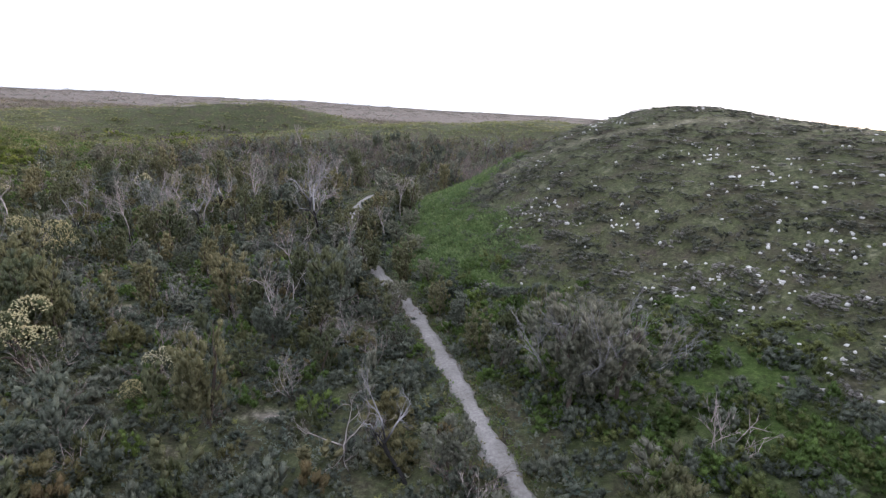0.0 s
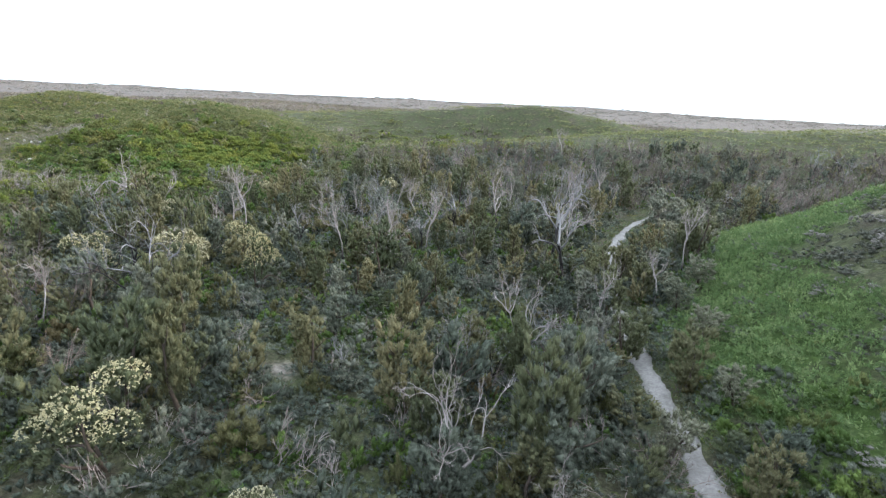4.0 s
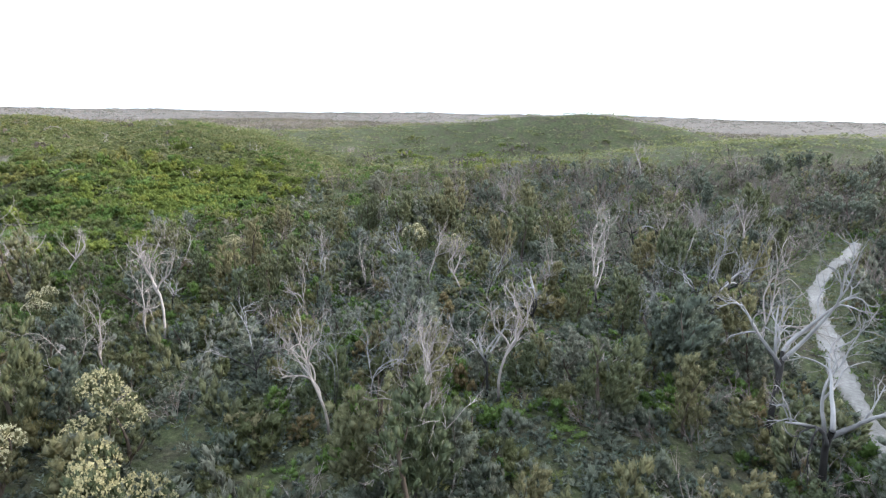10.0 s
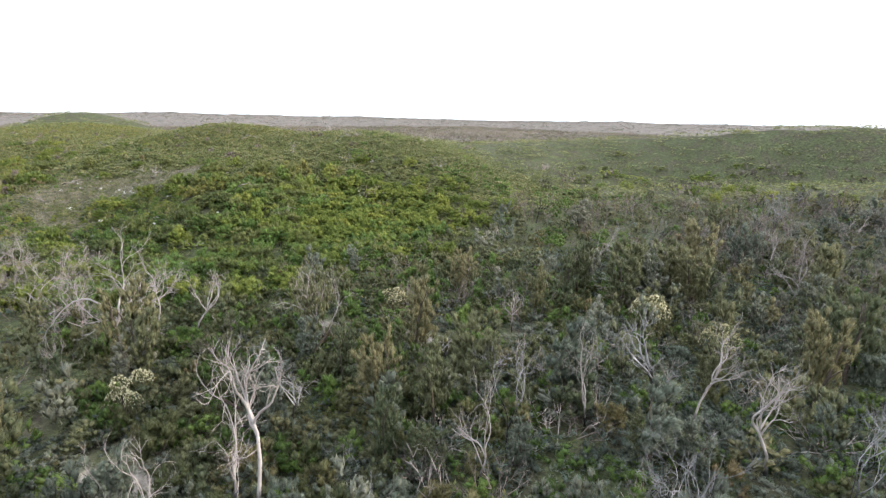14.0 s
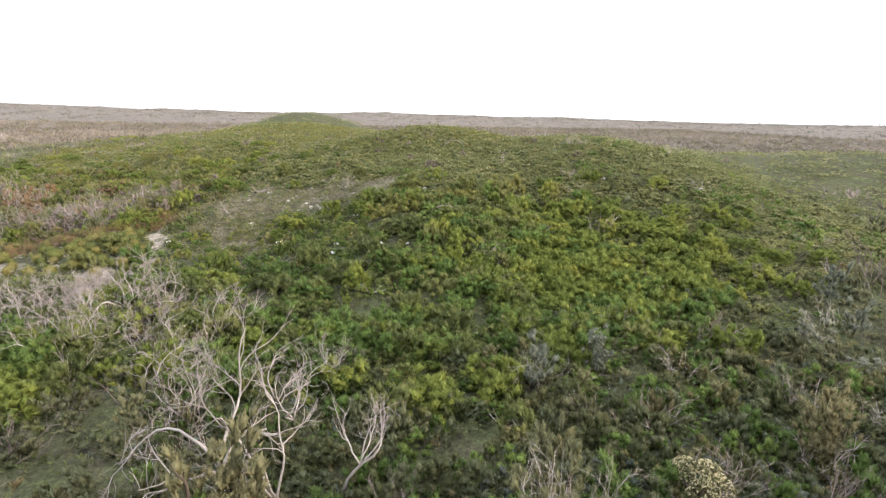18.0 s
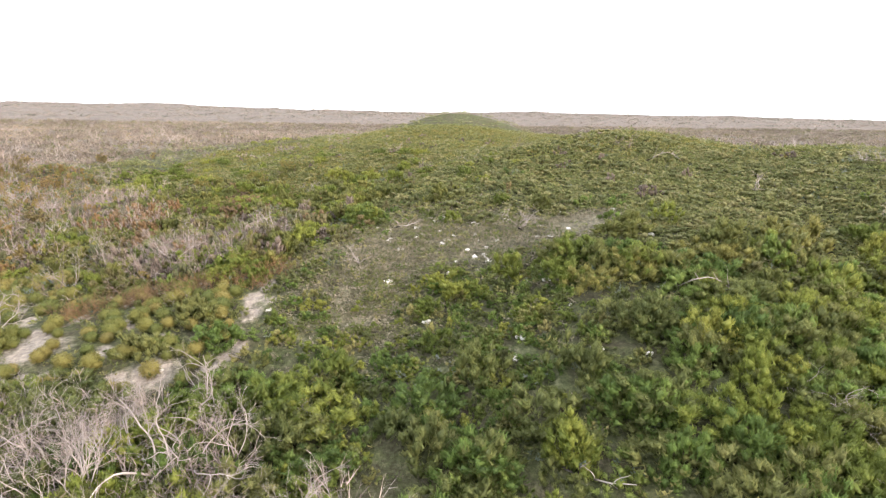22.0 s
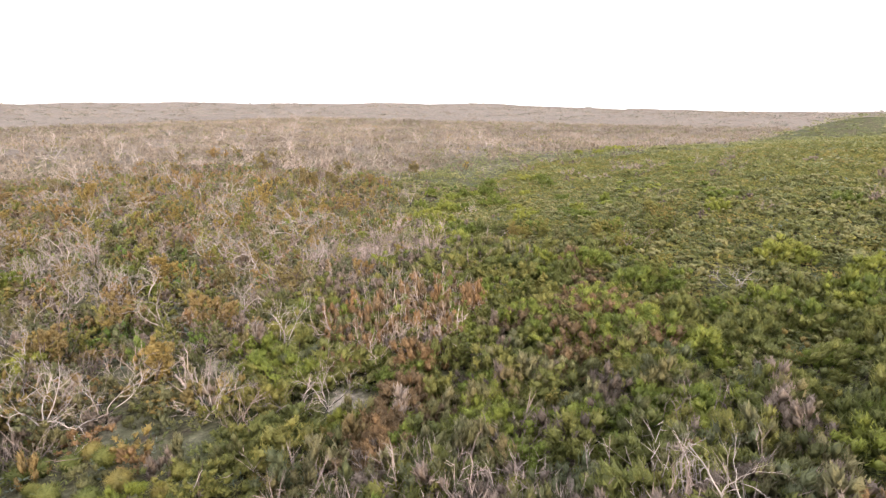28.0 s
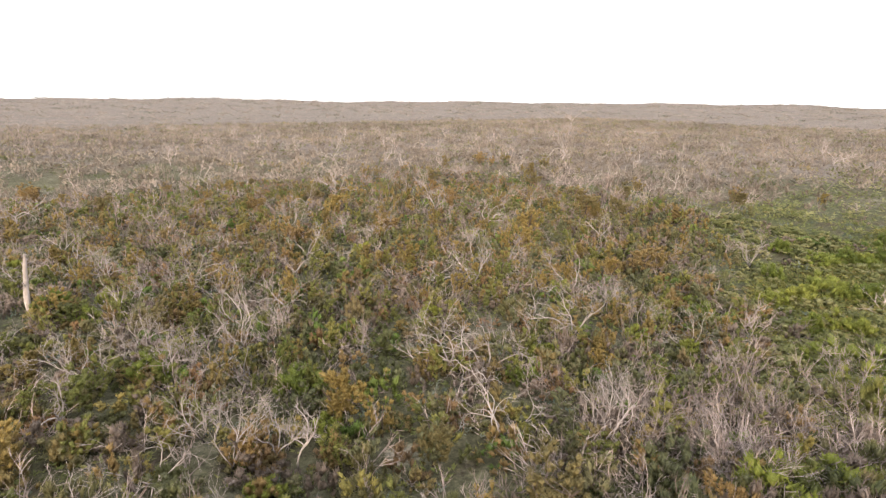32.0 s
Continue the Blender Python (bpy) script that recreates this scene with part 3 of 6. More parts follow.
def spiky(seed, n):
    """A ball-shaped tussock: short stiff blades standing out all round from a dense heart."""
    r = np.random.default_rng(seed)
    ball = bmesh.new()
    bmesh.ops.create_icosphere(ball, subdivisions=2, radius=0.34)
    ball.verts.index_update()
    V, F = np.array([v.co[:] for v in ball.verts]), np.array([[v.index for v in f.verts] for f in ball.faces])
    ball.free()
    w = r.normal(0, 1, (n, 3)) + [0, 0, 0.15]
    w /= np.linalg.norm(w, axis=1)[:, None]
    side = np.cross(w, r.normal(0, 1, (n, 3)))
    S = slivers(w * r.uniform(0.24, 0.34, (n, 1)), w * 0.8 + side * 0.35 - [0, 0, 0.2], r.uniform(0.14, 0.22, n), np.full(n, 0.030), r, w)
    V, F = joined([(V * r.uniform(0.92, 1.06, (len(V), 1)), F), S])
    return V + [0, 0, 0.40], F


def feathery(seed, clumps, needles, wide=0.36, fat=1.0, thin=0.24):
    """A narrow, soft, uneven crown of upright plume heads in a few leaning columns, one unit high."""
    r = np.random.default_rng(seed)
    cols = 6
    k = r.integers(0, cols, clumps)
    a0, r0, top = r.random(cols) * 6.283, r.uniform(0.02, 0.62, cols) * wide, r.uniform(0.6, 1.0, cols)
    top[0] = 1.0
    h = r.random(clumps) ** 0.75
    reach = r0[k] * (0.5 + 0.6 * h) + 0.30 * wide * np.sqrt(np.clip(1 - h * h, 0.02, 1)) * r.uniform(0, 1, clumps)
    a = a0[k] + r.normal(0, 0.5, clumps)
    c = np.stack([reach * np.cos(a), reach * np.sin(a), 0.10 + 0.74 * h * top[k]], 1) + r.normal(0, 0.022, (clumps, 3))
    grow = c * [1.2, 1.2, 0] + [0, 0, 0.62] + r.normal(0, 0.12, (clumps, 3))
    grow /= np.linalg.norm(grow, axis=1)[:, None]
    rad = r.uniform(0.045, 0.085, clumps) * fat
    return leafy_heads(c, grow, rad * r.uniform(2.0, 3.2, clumps), rad, needles, r, thin)


def brushy(seed, stems, forks, thick=0.013, flat=0.45):
    """A bare thicket: stiff twigs fanning up from the ground and forking twice, one unit high."""
    r = np.random.default_rng(seed)
    w = dome(stems, r, flat)
    foot = r.normal(0, 0.08, (stems, 3)) * [1, 1, 0]
    ln = r.uniform(0.45, 0.75, stems)
    V, F = slivers(foot, w, ln, np.full(stems, thick * 1.6), r)
    k = np.repeat(np.arange(stems), forks)
    at = r.uniform(0.35, 0.95, len(k))
    b = foot[k] + w[k] * (ln[k] * at)[:, None]
    w2 = w[k] + r.normal(0, 0.45, (len(k), 3)) + [0, 0, 0.2]
    l2 = r.uniform(0.16, 0.36, len(k))
    V2, F2 = slivers(b, w2, l2, np.full(len(k), thick), r)
    if forks < 3:
        return joined([(V, F), (V2, F2)])
    w2 /= np.linalg.norm(w2, axis=1)[:, None]
    m = np.repeat(np.arange(len(k)), 2)
    b3 = b[m] + w2[m] * (l2[m] * r.uniform(0.3, 0.9, len(m)))[:, None]
    S = slivers(b3, w2[m] + r.normal(0, 0.5, (len(m), 3)), r.uniform(0.08, 0.2, len(m)), np.full(len(m), thick * 0.7), r)
    return joined([(V, F), (V2, F2), S])


def joined(pieces):
    V, F, o = [], [], 0
    for v, f in pieces:
        V.append(v), F.append(f + o)
        o += len(v)
    return np.concatenate(V), np.concatenate(F)


def sow(name, shapes, xy, size, tall, tint, material, label, category, sink=0.04):
    """Many small plants as one joined mesh: each takes one of the shapes, a turn, a size and a tint."""
    if not len(xy):
        return None
    r = np.random.default_rng(len(xy) + 11)
    z = ground(xy[:, 0], xy[:, 1]) - sink
    pick = r.integers(0, len(shapes), len(xy))
    VV, FF, TT, o = [], [], [], 0
    for k, (V, F) in enumerate(shapes):
        m = np.nonzero(pick == k)[0]
        if not len(m):
            continue
        a = r.random(len(m)) * 6.283
        c, s = np.cos(a)[:, None], np.sin(a)[:, None]
        lean = r.normal(0, 0.10, (len(m), 2))
        x = (V[None, :, 0] * c - V[None, :, 1] * s) * size[m, None] + V[None, :, 2] * (tall[m] * lean[:, 0])[:, None]
        y = (V[None, :, 0] * s + V[None, :, 1] * c) * size[m, None] + V[None, :, 2] * (tall[m] * lean[:, 1])[:, None]
        h = V[None, :, 2] * tall[m, None]
        P = np.stack([x + xy[m, 0:1], y + xy[m, 1:2], h + z[m, None]], 2).reshape(-1, 3)
        VV.append(P)
        FF.append((F[None] + (np.arange(len(m)) * len(V))[:, None, None]).reshape(-1, 3) + o)
        TT.append(np.repeat(tint[m], len(V)))
        o += len(P)
    me = mesh_of(name, np.concatenate(VV), np.concatenate(FF), material, np.concatenate(TT), True)
    return tagged(new(name, me), label, category, kind="stuff")


FLOWERING = [(-16.4, 17.8, 2.9, 1.0), (-11.9, 18.8, 1.7, 0.9), (-11.4, 16.4, 1.5, 0.9), (-24.9, 30.1, 3.4, 0.7), (-32.2, 25.5, 2.8, 0.9), (-29.3, 29.8, 2.9, 0.8), (-28.4, 32.4, 2.9, 0.9), (-28.8, 28.6, 3.0, 0.8),
             (-35.0, 55.1, 2.9, 0.7), (-31.6, 54.4, 2.8, 0.6), (-43.9, 47.4, 1.7, 1.0), (-40.7, 35.4, 1.9, 0.7)]


def by_flowers(x, y):
    return min((x - f[0]) ** 2 + (y - f[1]) ** 2 for f in FLOWERING) ** 0.5


def scatter(seed, n, box, chance, dry=False):
    """Random places in a box, kept with the chance that the country gives them and off the track."""
    r = np.random.default_rng(seed)
    x, y = r.uniform(box[0], box[1], n), r.uniform(box[2], box[3], n)
    q = zones(x, y)
    bare = np.clip(1.5 * np.sqrt(bare_sand(x, y)), 0, 1) if box[0] > -200 else 0
    keep = r.random(n) < chance(x, y, q) * (1 - 0.95 * bare) * (1 if dry else 1 - 0.93 * q["clear"])
    x, y = x[keep], y[keep]
    near = np.hypot(x + 5, y - 40) < 60
    ok = np.ones(len(x), bool)
    ok[near] = off_track(x[near], y[near]) > 0.85 + 0.5 * (y[near] > 46)
    for f in FLOWERING:
        ok &= (x - f[0]) ** 2 + (y - f[1]) ** 2 > 0.04 * f[2] ** 2
    return np.stack([x[ok], y[ok]], 1)


SPINE = np.array([(0, 5), (-6, 24), (-20, 38), (-38, 44), (-58, 42), (-76, 30), (-86, 12), (-93, -6)])


def away(x, y):
    """Distance from the middle of the stretch of country that is seen close."""
    d = np.full(len(x), 1e9)
    for (ax, ay), (bx, by) in zip(SPINE[:-1], SPINE[1:]):
        ux, uy = bx - ax, by - ay
        k = np.clip(((x - ax) * ux + (y - ay) * uy) / (ux * ux + uy * uy), 0, 1)
        d = np.minimum(d, np.hypot(x - ax - k * ux, y - ay - k * uy))
    return d


def sizes(seed, xy, lo, hi):
    return np.random.default_rng(seed).uniform(lo, hi, len(xy))


def slow_tint(xy, jitter):
    """Broad drifts of lighter and darker growth."""
    return np.clip(0.45 + 0.22 * patch(xy[:, 0] * 0.16, xy[:, 1] * 0.16) + 0.12 * patch(xy[:, 0] * 0.5 + 3, xy[:, 1] * 0.5) + jitter, 0, 1)


BOX_NEAR, BOX_WIDE = (-150, 40, -55, 120), (-330, 80, -190, 300)
TUFT_FINE = [mound(k, 20, 24, 1.1) for k in range(8)]
TUFT_BIG = [mound(80 + k, 34, 34, 1.0, 0.22) for k in range(6)]
TUFT_MID = [mound(10 + k, 13, 10, 1.25, 0.42) for k in range(6)]
TUFT_FAR = [plumes(20 + k, 7, 4, 1.4, 1.5) for k in range(5)]
CUSHION = [mound(120 + k, 11, 14, 1.2, 0.26) for k in range(6)]
LOW = [plumes(30 + k, 7, 7, 1.25, 1.25) for k in range(6)]
FEATHER = [feathery(40 + k, 20, 12, 0.36, 1.35, 0.36) for k in range(5)]
BRUSH = [brushy(50 + k, 8, 4) for k in range(5)]
BRUSH_FAR = [brushy(60 + k, 5, 1, 0.024) for k in range(4)]
STAGS = [brushy(90 + k, 3, 4, 0.020, 0.75) for k in range(6)]
POLES = [brushy(70 + k, 6, 5, 0.008, 0.8) for k in range(5)]


def lime_patch(x, y):
    c = 1.3 * np.exp(-(((x + 60) / 6) ** 2 + ((y - 56.5) / 8.5) ** 2) ** 2) + 0.7 * np.exp(-(((x + 41) / 7) ** 2 + ((y - 86) / 4) ** 2)) + 0.7 * np.exp(-(((x + 122) / 8) ** 2 + ((y - 8) / 4) ** 2)) + 0.6 * np.exp(-(((x + 88) / 7) ** 2 + ((y - 24) / 5) ** 2)) + 0.5 * np.exp(-(((x + 174) / 16) ** 2 + ((y - 13) / 4) ** 2))
    return np.clip(c * (0.8 + 0.5 * patch(x * 1.7, y * 1.7)), 0, 1)


def tussock_ground(x, y):
    return np.clip(np.exp(-(((x + 69) / 6.2) ** 2 + ((y - 25.8) / 5.8) ** 2) ** 2) + np.exp(-(((x + 74.3) / 4.6) ** 2 + ((y - 18.6) / 4.2) ** 2) ** 2), 0, 1)


def short_growth(x, y):
    """Round the clearing everything stays lower."""
    return np.exp(-(((x + 70.5) / 9.8) ** 2 + ((y - 37.5) / 8.0) ** 2) ** 2)


def low_heath(x, y):
    """The open slope behind the clearing, where the heath is short and even."""
    return ease((-70 - x) / 4) * ease((y - 29 - 0.5 * (-72 - x) * (x > -92) - 10 * (x <= -92) + 1.5 * patch(x, y)) / 3)


def sow_graded(name, xy, size, tall, tint, material, label, category):
    """Finely leaved plants where the country is seen close, plainer ones behind."""
    close = away(xy[:, 0], xy[:, 1]) < 9
    low = 1 - 0.5 * short_growth(xy[:, 0], xy[:, 1])
    size, tall = size * low, tall * low
    for m, shapes in ((close, TUFT_FINE), (~close, TUFT_MID)):
        if m.any():
            sow(name, shapes, xy[m], size[m], tall[m], tint[m], material, label, category)


def sow_all():
    # heath of the green rises
    def heath(x, y, q):
        return q["green"] * (1 - 0.8 * lime_patch(x, y)) * (1 - 0.95 * tussock_ground(x, y)) * (away(x, y) < 36)
    xy = scatter(1, 42000, BOX_NEAR, heath)
    leafy = (patch(xy[:, 0] * 0.5 + 7, xy[:, 1] * 0.5) - 0.9 * ease((-76 - xy[:, 0]) / 8) + 1.6 * np.exp(-(((xy[:, 0] + 65) / 6) ** 2 + ((xy[:, 1] - 38.5) / 4) ** 2)) + sizes(49, xy, -0.5, 0.5)) > 0.45
    green, xy = xy[leafy], xy[~leafy]
    sow_graded("leafy_heath", green, sizes(50, green, 0.8, 1.5), sizes(51, green, 0.5, 0.95), sizes(52, green, 0, 1), M_LEAF["leafgreen"], "low leafy mid-green shrubs in patches", "shrubs")
    # shrubs further off and on the open slope take the haze-paled heath tone
    pale = (away(xy[:, 0], xy[:, 1]) + sizes(94, xy, -4, 4) > 12) & (xy[:, 0] < -56) | (low_heath(xy[:, 0], xy[:, 1]) > 0.5)
    sow("heath_shrubs", TUFT_MID, xy[pale], sizes(95, xy[pale], 1.1, 2.0), sizes(96, xy[pale], 0.36, 0.80), sizes(97, xy[pale], 0.1, 1), M_LEAF["hazyheath"], "low olive-green heath shrubs further off", "shrubs")
    xy = xy[~pale]
    gold = (sizes(117, xy, 0, 1) < 0.65 * ease((-70 - xy[:, 0]) / 8))
    sow_graded("heath_shrubs", xy[gold], sizes(118, xy[gold], 0.9, 1.6), sizes(119, xy[gold], 0.4, 0.9), sizes(120, xy[gold], 0, 1), M_LEAF["golden"], "olive-gold heath shrubs towards the burnt country", "shrubs")
    xy = xy[~gold]
    sow_graded("heath_shrubs", xy, sizes(1, xy, 0.9, 1.6), sizes(2, xy, 0.35, 0.85), np.clip(sizes(3, xy, 0, 0.8) + 0.15 * patch(xy[:, 0], xy[:, 1]) + 0.3 * ease((-72 - xy[:, 0]) / 10), 0, 1), M_LEAF["heath"], "low dense green heath shrubs over the rises", "shrubs")
    xy = scatter(2, 110000, BOX_WIDE, lambda x, y, q: q["green"] * (away(x, y) >= 36) * np.clip(1.3 - away(x, y) / 140, 0.35, 1))
    sow("distant_heath", TUFT_FAR, xy, sizes(4, xy, 1.1, 2.2) * (1 + away(xy[:, 0], xy[:, 1]) / 220), sizes(5, xy, 0.4, 0.85), np.clip(sizes(6, xy, 0.1, 0.9) + 0.15 * patch(xy[:, 0], xy[:, 1]), 0, 1), M_LEAF["hazyheath"], "distant low green heath covering the rises", "shrubs")
    xy = scatter(32, 9000, (-190, 30, 20, 150), lambda x, y, q: q["green"] * ease((away(x, y) - 22) / 8) * np.clip(0.45 + 0.5 * patch(x * 0.35, y * 0.35), 0.08, 0.9) * ease((125 - away(x, y)) / 20) * ease((4.6 - green_rise(x, y)) / 2))
    kind = sizes(138, xy, 0, 0.8) + 0.35 * patch(xy[:, 0] * 0.22 + 5, xy[:, 1] * 0.22)
    for lo, hi, tone, words in ((-2, 0.35, "hazyheath", "dull olive clumps standing over the distant heath"), (0.35, 0.58, "heath", "green clumps standing over the distant heath"), (0.58, 3, "lime", "yellow-green clumps standing over the distant heath")):
        m = (kind >= lo) & (kind < hi)
        sow("distant_clumps", TUFT_MID, xy[m], sizes(139, xy[m], 1.5, 2.8), sizes(140, xy[m], 0.5, 0.95), sizes(141, xy[m], 0, 1), M_LEAF[tone], words, "shrubs")
    xy = scatter(3, 120000, BOX_WIDE, lambda x, y, q: (0.05 * q["green"] * (away(x, y) < 30) * (1 - tussock_ground(x, y)) * (1 - low_heath(x, y)) + 0.75 * lime_patch(x, y)) * q["green"])
    sow("bright_shrubs", TUFT_BIG, xy, sizes(7, xy, 1.4, 2.3), sizes(8, xy, 0.95, 1.6), sizes(9, xy, 0, 1), M_LEAF["lime"], "bright yellow-green leafy shrubs in drifts", "shrubs")
    xy = scatter(18, 8500, (-125, -44, 4, 75), lambda x, y, q: 0.55 * q["green"] * (1 - 0.8 * ease((-94 - x) / 8)) * (1 - 0.95 * short_growth(x, y)) * (1 - 0.96 * low_heath(x, y)) * (1 - tussock_ground(x, y)) * ease((19 + 4 * patch(x * 0.5, y * 0.5) - away(x, y)) / 5))
    kind = sizes(59, xy, 0, 1) + 0.2 * patch(xy[:, 0] * 0.7, xy[:, 1] * 0.7) + 0.45 * lime_patch(xy[:, 0], xy[:, 1])
    west = ease((-66 - xy[:, 0]) / 8) > sizes(75, xy, 0, 1)
    for here, lo, hi, tone, words in ((~west, -1, 0.35, "heath", "large rounded olive-green shrubs rising from the heath"), (~west, 0.35, 0.6, "leafgreen", "large rounded leafy green shrubs rising from the heath"), (~west, 0.6, 2, "lime", "large rounded yellow-green shrubs rising from the heath"),
                                      (west, -1, 0.62, "golden", "large rounded olive-gold shrubs rising from the heath"), (west, 0.62, 0.98, "lime", "large rounded yellow-green shrubs rising from the heath"), (west, 0.98, 2, "rust", "large rounded brown scorched shrubs in the heath")):
        m = here & (kind > lo) & (kind <= hi)
        near = m & (away(xy[:, 0], xy[:, 1]) < 14)
        for m, shapes in ((near, TUFT_BIG), (m & ~near, TUFT_FINE)):
            sow("rounded_shrubs", shapes, xy[m], sizes(60, xy[m], 1.5, 2.5), sizes(61, xy[m], 1.0, 1.6), sizes(62, xy[m], 0, 0.75), M_LEAF[tone], words, "shrubs")
    xy = scatter(22, 2600, (-84, -58, 28, 52), lambda x, y, q: 0.9 * short_growth(x, y) * (1 - q["clear"]) * (1 - tussock_ground(x, y)))
    for k, tone in enumerate(("heath", "leafgreen", "lime")):
        m = np.random.default_rng(76).integers(0, 3, len(xy)) == k
        sow("small_shrubs", TUFT_FINE, xy[m], sizes(77, xy[m], 0.6, 1.1), sizes(78, xy[m], 0.35, 0.65), sizes(79, xy[m], 0, 1), M_LEAF[tone], "small rounded green shrubs round the clearing", "shrubs")
    # an even carpet under and between the heath of the open slopes
    xy = scatter(30, 40000, (-150, -54, 4, 78), lambda x, y, q: 0.95 * q["green"] * np.maximum(low_heath(x, y), ease((away(x, y) - 10) / 5)) * (1 - 0.9 * tussock_ground(x, y)))
    kind = sizes(126, xy, 0, 1) + 0.3 * patch(xy[:, 0] * 0.35, xy[:, 1] * 0.35)
    west = xy[:, 0] + sizes(142, xy, -5, 5) < -90
    for m, tone, words in ((west, "golden", "short golden-olive heath carpeting the slopes"), (~west & (kind < 0.62), "hazyheath", "short olive-green heath carpeting the slopes"), (~west & (kind >= 0.62), "heath", "short fresh green heath carpeting the slopes")):
        sow("heath_carpet", LOW, xy[m], sizes(127, xy[m], 0.9, 1.7), sizes(128, xy[m], 0.3, 0.55), sizes(129, xy[m], 0.1, 1), M_LEAF[tone], words, "heath")
    # dense dark shrubs where the valley meets the rise
    xy = scatter(27, 1000, (-56, -33, 34, 58), lambda x, y, q: 0.85 * (1 - 0.5 * q["green"]))
    kind = sizes(100, xy, 0, 1)
    for lo, hi, tone, words in ((0, 0.45, "olive", "dark olive rounded shrubs at the valley's edge"), (0.45, 0.75, "leafgreen", "green rounded shrubs at the valley's edge"), (0.75, 1, "sheoak", "golden-olive rounded shrubs at the valley's edge")):
        m = (kind >= lo) & (kind < hi)
        sow("edge_shrubs", TUFT_FINE, xy[m], sizes(101, xy[m], 0.8, 1.5), sizes(102, xy[m], 0.5, 1.2), sizes(103, xy[m], 0, 0.75), M_LEAF[tone], words, "shrubs")
    # rusty foliage in and round the burnt thickets
    def rusty(x, y, q):
        band = np.exp(-(((x + 77) / 4.5) ** 2 + ((y - 26) / 5) ** 2) ** 2) + np.exp(-(((x + 89) / 4) ** 2 + ((y - 19.5) / 2.5) ** 2)) + 0.6 * np.exp(-(((x + 92) / 8) ** 2 + ((y - 15) / 3) ** 2))
        return np.clip(0.9 * band + 0.12 * q["brown"] + 0.05 * q["green"] * ease((-74 - x) / 6), 0, 1) * (away(x, y) < 45) * (1 - 0.9 * tussock_ground(x, y))
    xy = scatter(19, 18000, BOX_NEAR, rusty)
    sow_graded("rusty_shrubs", xy, sizes(63, xy, 0.7, 1.4), sizes(64, xy, 0.6, 1.2), sizes(65, xy, 0, 1), M_LEAF["russet"], "rusty brown shrubs scorched by fire", "shrubs")
    xy = scatter(21, 4600, (-128, -66, -48, 24), lambda x, y, q: 0.8 * q["brown"] * (1 - 0.95 * tussock_ground(x, y)))
    kind = sizes(69, xy, 0, 1)
    for lo, hi, tone, words in ((0, 0.20, "russet", "russet-grey twiggy shrubs crowding the burnt country"), (0.20, 0.38, "olive", "olive-brown shrubs in the burnt country"), (0.38, 0.50, "rust", "brown scorched shrubs in the burnt country"), (0.50, 0.70, "gold", "golden-brown shrubs in the burnt country"), (0.70, 0.88, "sheoak", "olive shrubs among the burnt country"), (0.88, 1, "leafgreen", "green shrubs resprouting in the burnt country")):
        m = (kind >= lo) & (kind < hi)
        sow_graded("burnt_scrub", xy[m], sizes(70, xy[m], 0.8, 1.5), sizes(71, xy[m], 0.5, 1.2), sizes(72, xy[m], 0.3, 1), M_LEAF[tone], words, "shrubs")
    # soft upright bushes, olive to gold, that fill the burnt country
    xy = scatter(34, 4200, (-125, -70, -46, 24), lambda x, y, q: 0.55 * q["brown"] * ease((44 - away(x, y)) / 18) * (1 - tussock_ground(x, y)))
    kind = sizes(146, xy, 0, 1) + 0.15 * patch(xy[:, 0] * 0.5, xy[:, 1] * 0.5)
    for lo, hi, tone, words in ((-1, 0.36, "golden", "soft yellow-green bushes among bare stems"), (0.36, 0.66, "sheoak", "soft olive bushes among bare stems"), (0.66, 0.88, "gold", "soft golden-brown bushes among bare stems"), (0.88, 2, "amber", "soft amber bushes among bare stems")):
        m = (kind >= lo) & (kind < hi)
        sow("soft_bushes", FEATHER, xy[m], sizes(147, xy[m], 1.1, 1.9), sizes(148, xy[m], 0.7, 1.5), sizes(149, xy[m], 0.2, 1), M_LEAF[tone], words, "bushes")
    # a rusty thicket at the edge of the burnt country
    xy = scatter(28, 260, (-93.5, -84, 14.5, 22), lambda x, y, q: 0.8 * np.exp(-(((x + 88.7) / 4.2) ** 2 + ((y - 18.2) / 2.6) ** 2) ** 2))
    sow("rusty_thicket", TUFT_FINE, xy, sizes(107, xy, 0.9, 1.5), sizes(108, xy, 1.1, 1.7), sizes(109, xy, 0.2, 1), M_LEAF["rust"], "dense rusty brown thicket scorched by fire", "shrubs")
    xy = xy[::2] + 0.3
    sow("bare_thickets", BRUSH, xy, sizes(110, xy, 1.5, 2.4), sizes(111, xy, 1.8, 2.5), sizes(112, xy, 0.5, 1), M_SPRAY, "pale bare stems above a rusty thicket", "thickets")
    # olive and brownish shrubs through everything
    xy = scatter(4, 20000, BOX_NEAR, lambda x, y, q: ((0.05 + 0.12 * ease((-77 - x) / 8)) * q["green"] * (away(x, y) < 15) + 0.28 * q["brown"] + 0.25 * q["wood"]) * (1 - 0.95 * tussock_ground(x, y)) * (away(x, y) < 38))
    sow_graded("olive_shrubs", xy, sizes(10, xy, 0.7, 1.4), sizes(11, xy, 0.6, 1.35), sizes(12, xy, 0, 1), M_LEAF["olive"], "olive and brownish leafy shrubs between dead trees", "shrubs")
    xy = scatter(5, 38000, BOX_NEAR, lambda x, y, q: (0.85 * q["wood"] + 0.95 * q["brown"] + 0.75 * q["green"] * (1 - 0.85 * tussock_ground(x, y))) * (away(x, y) < 42))
    valley = zones(xy[:, 0], xy[:, 1])["wood"] * (sizes(74, xy, 0, 1) < 0.8) > 0.5
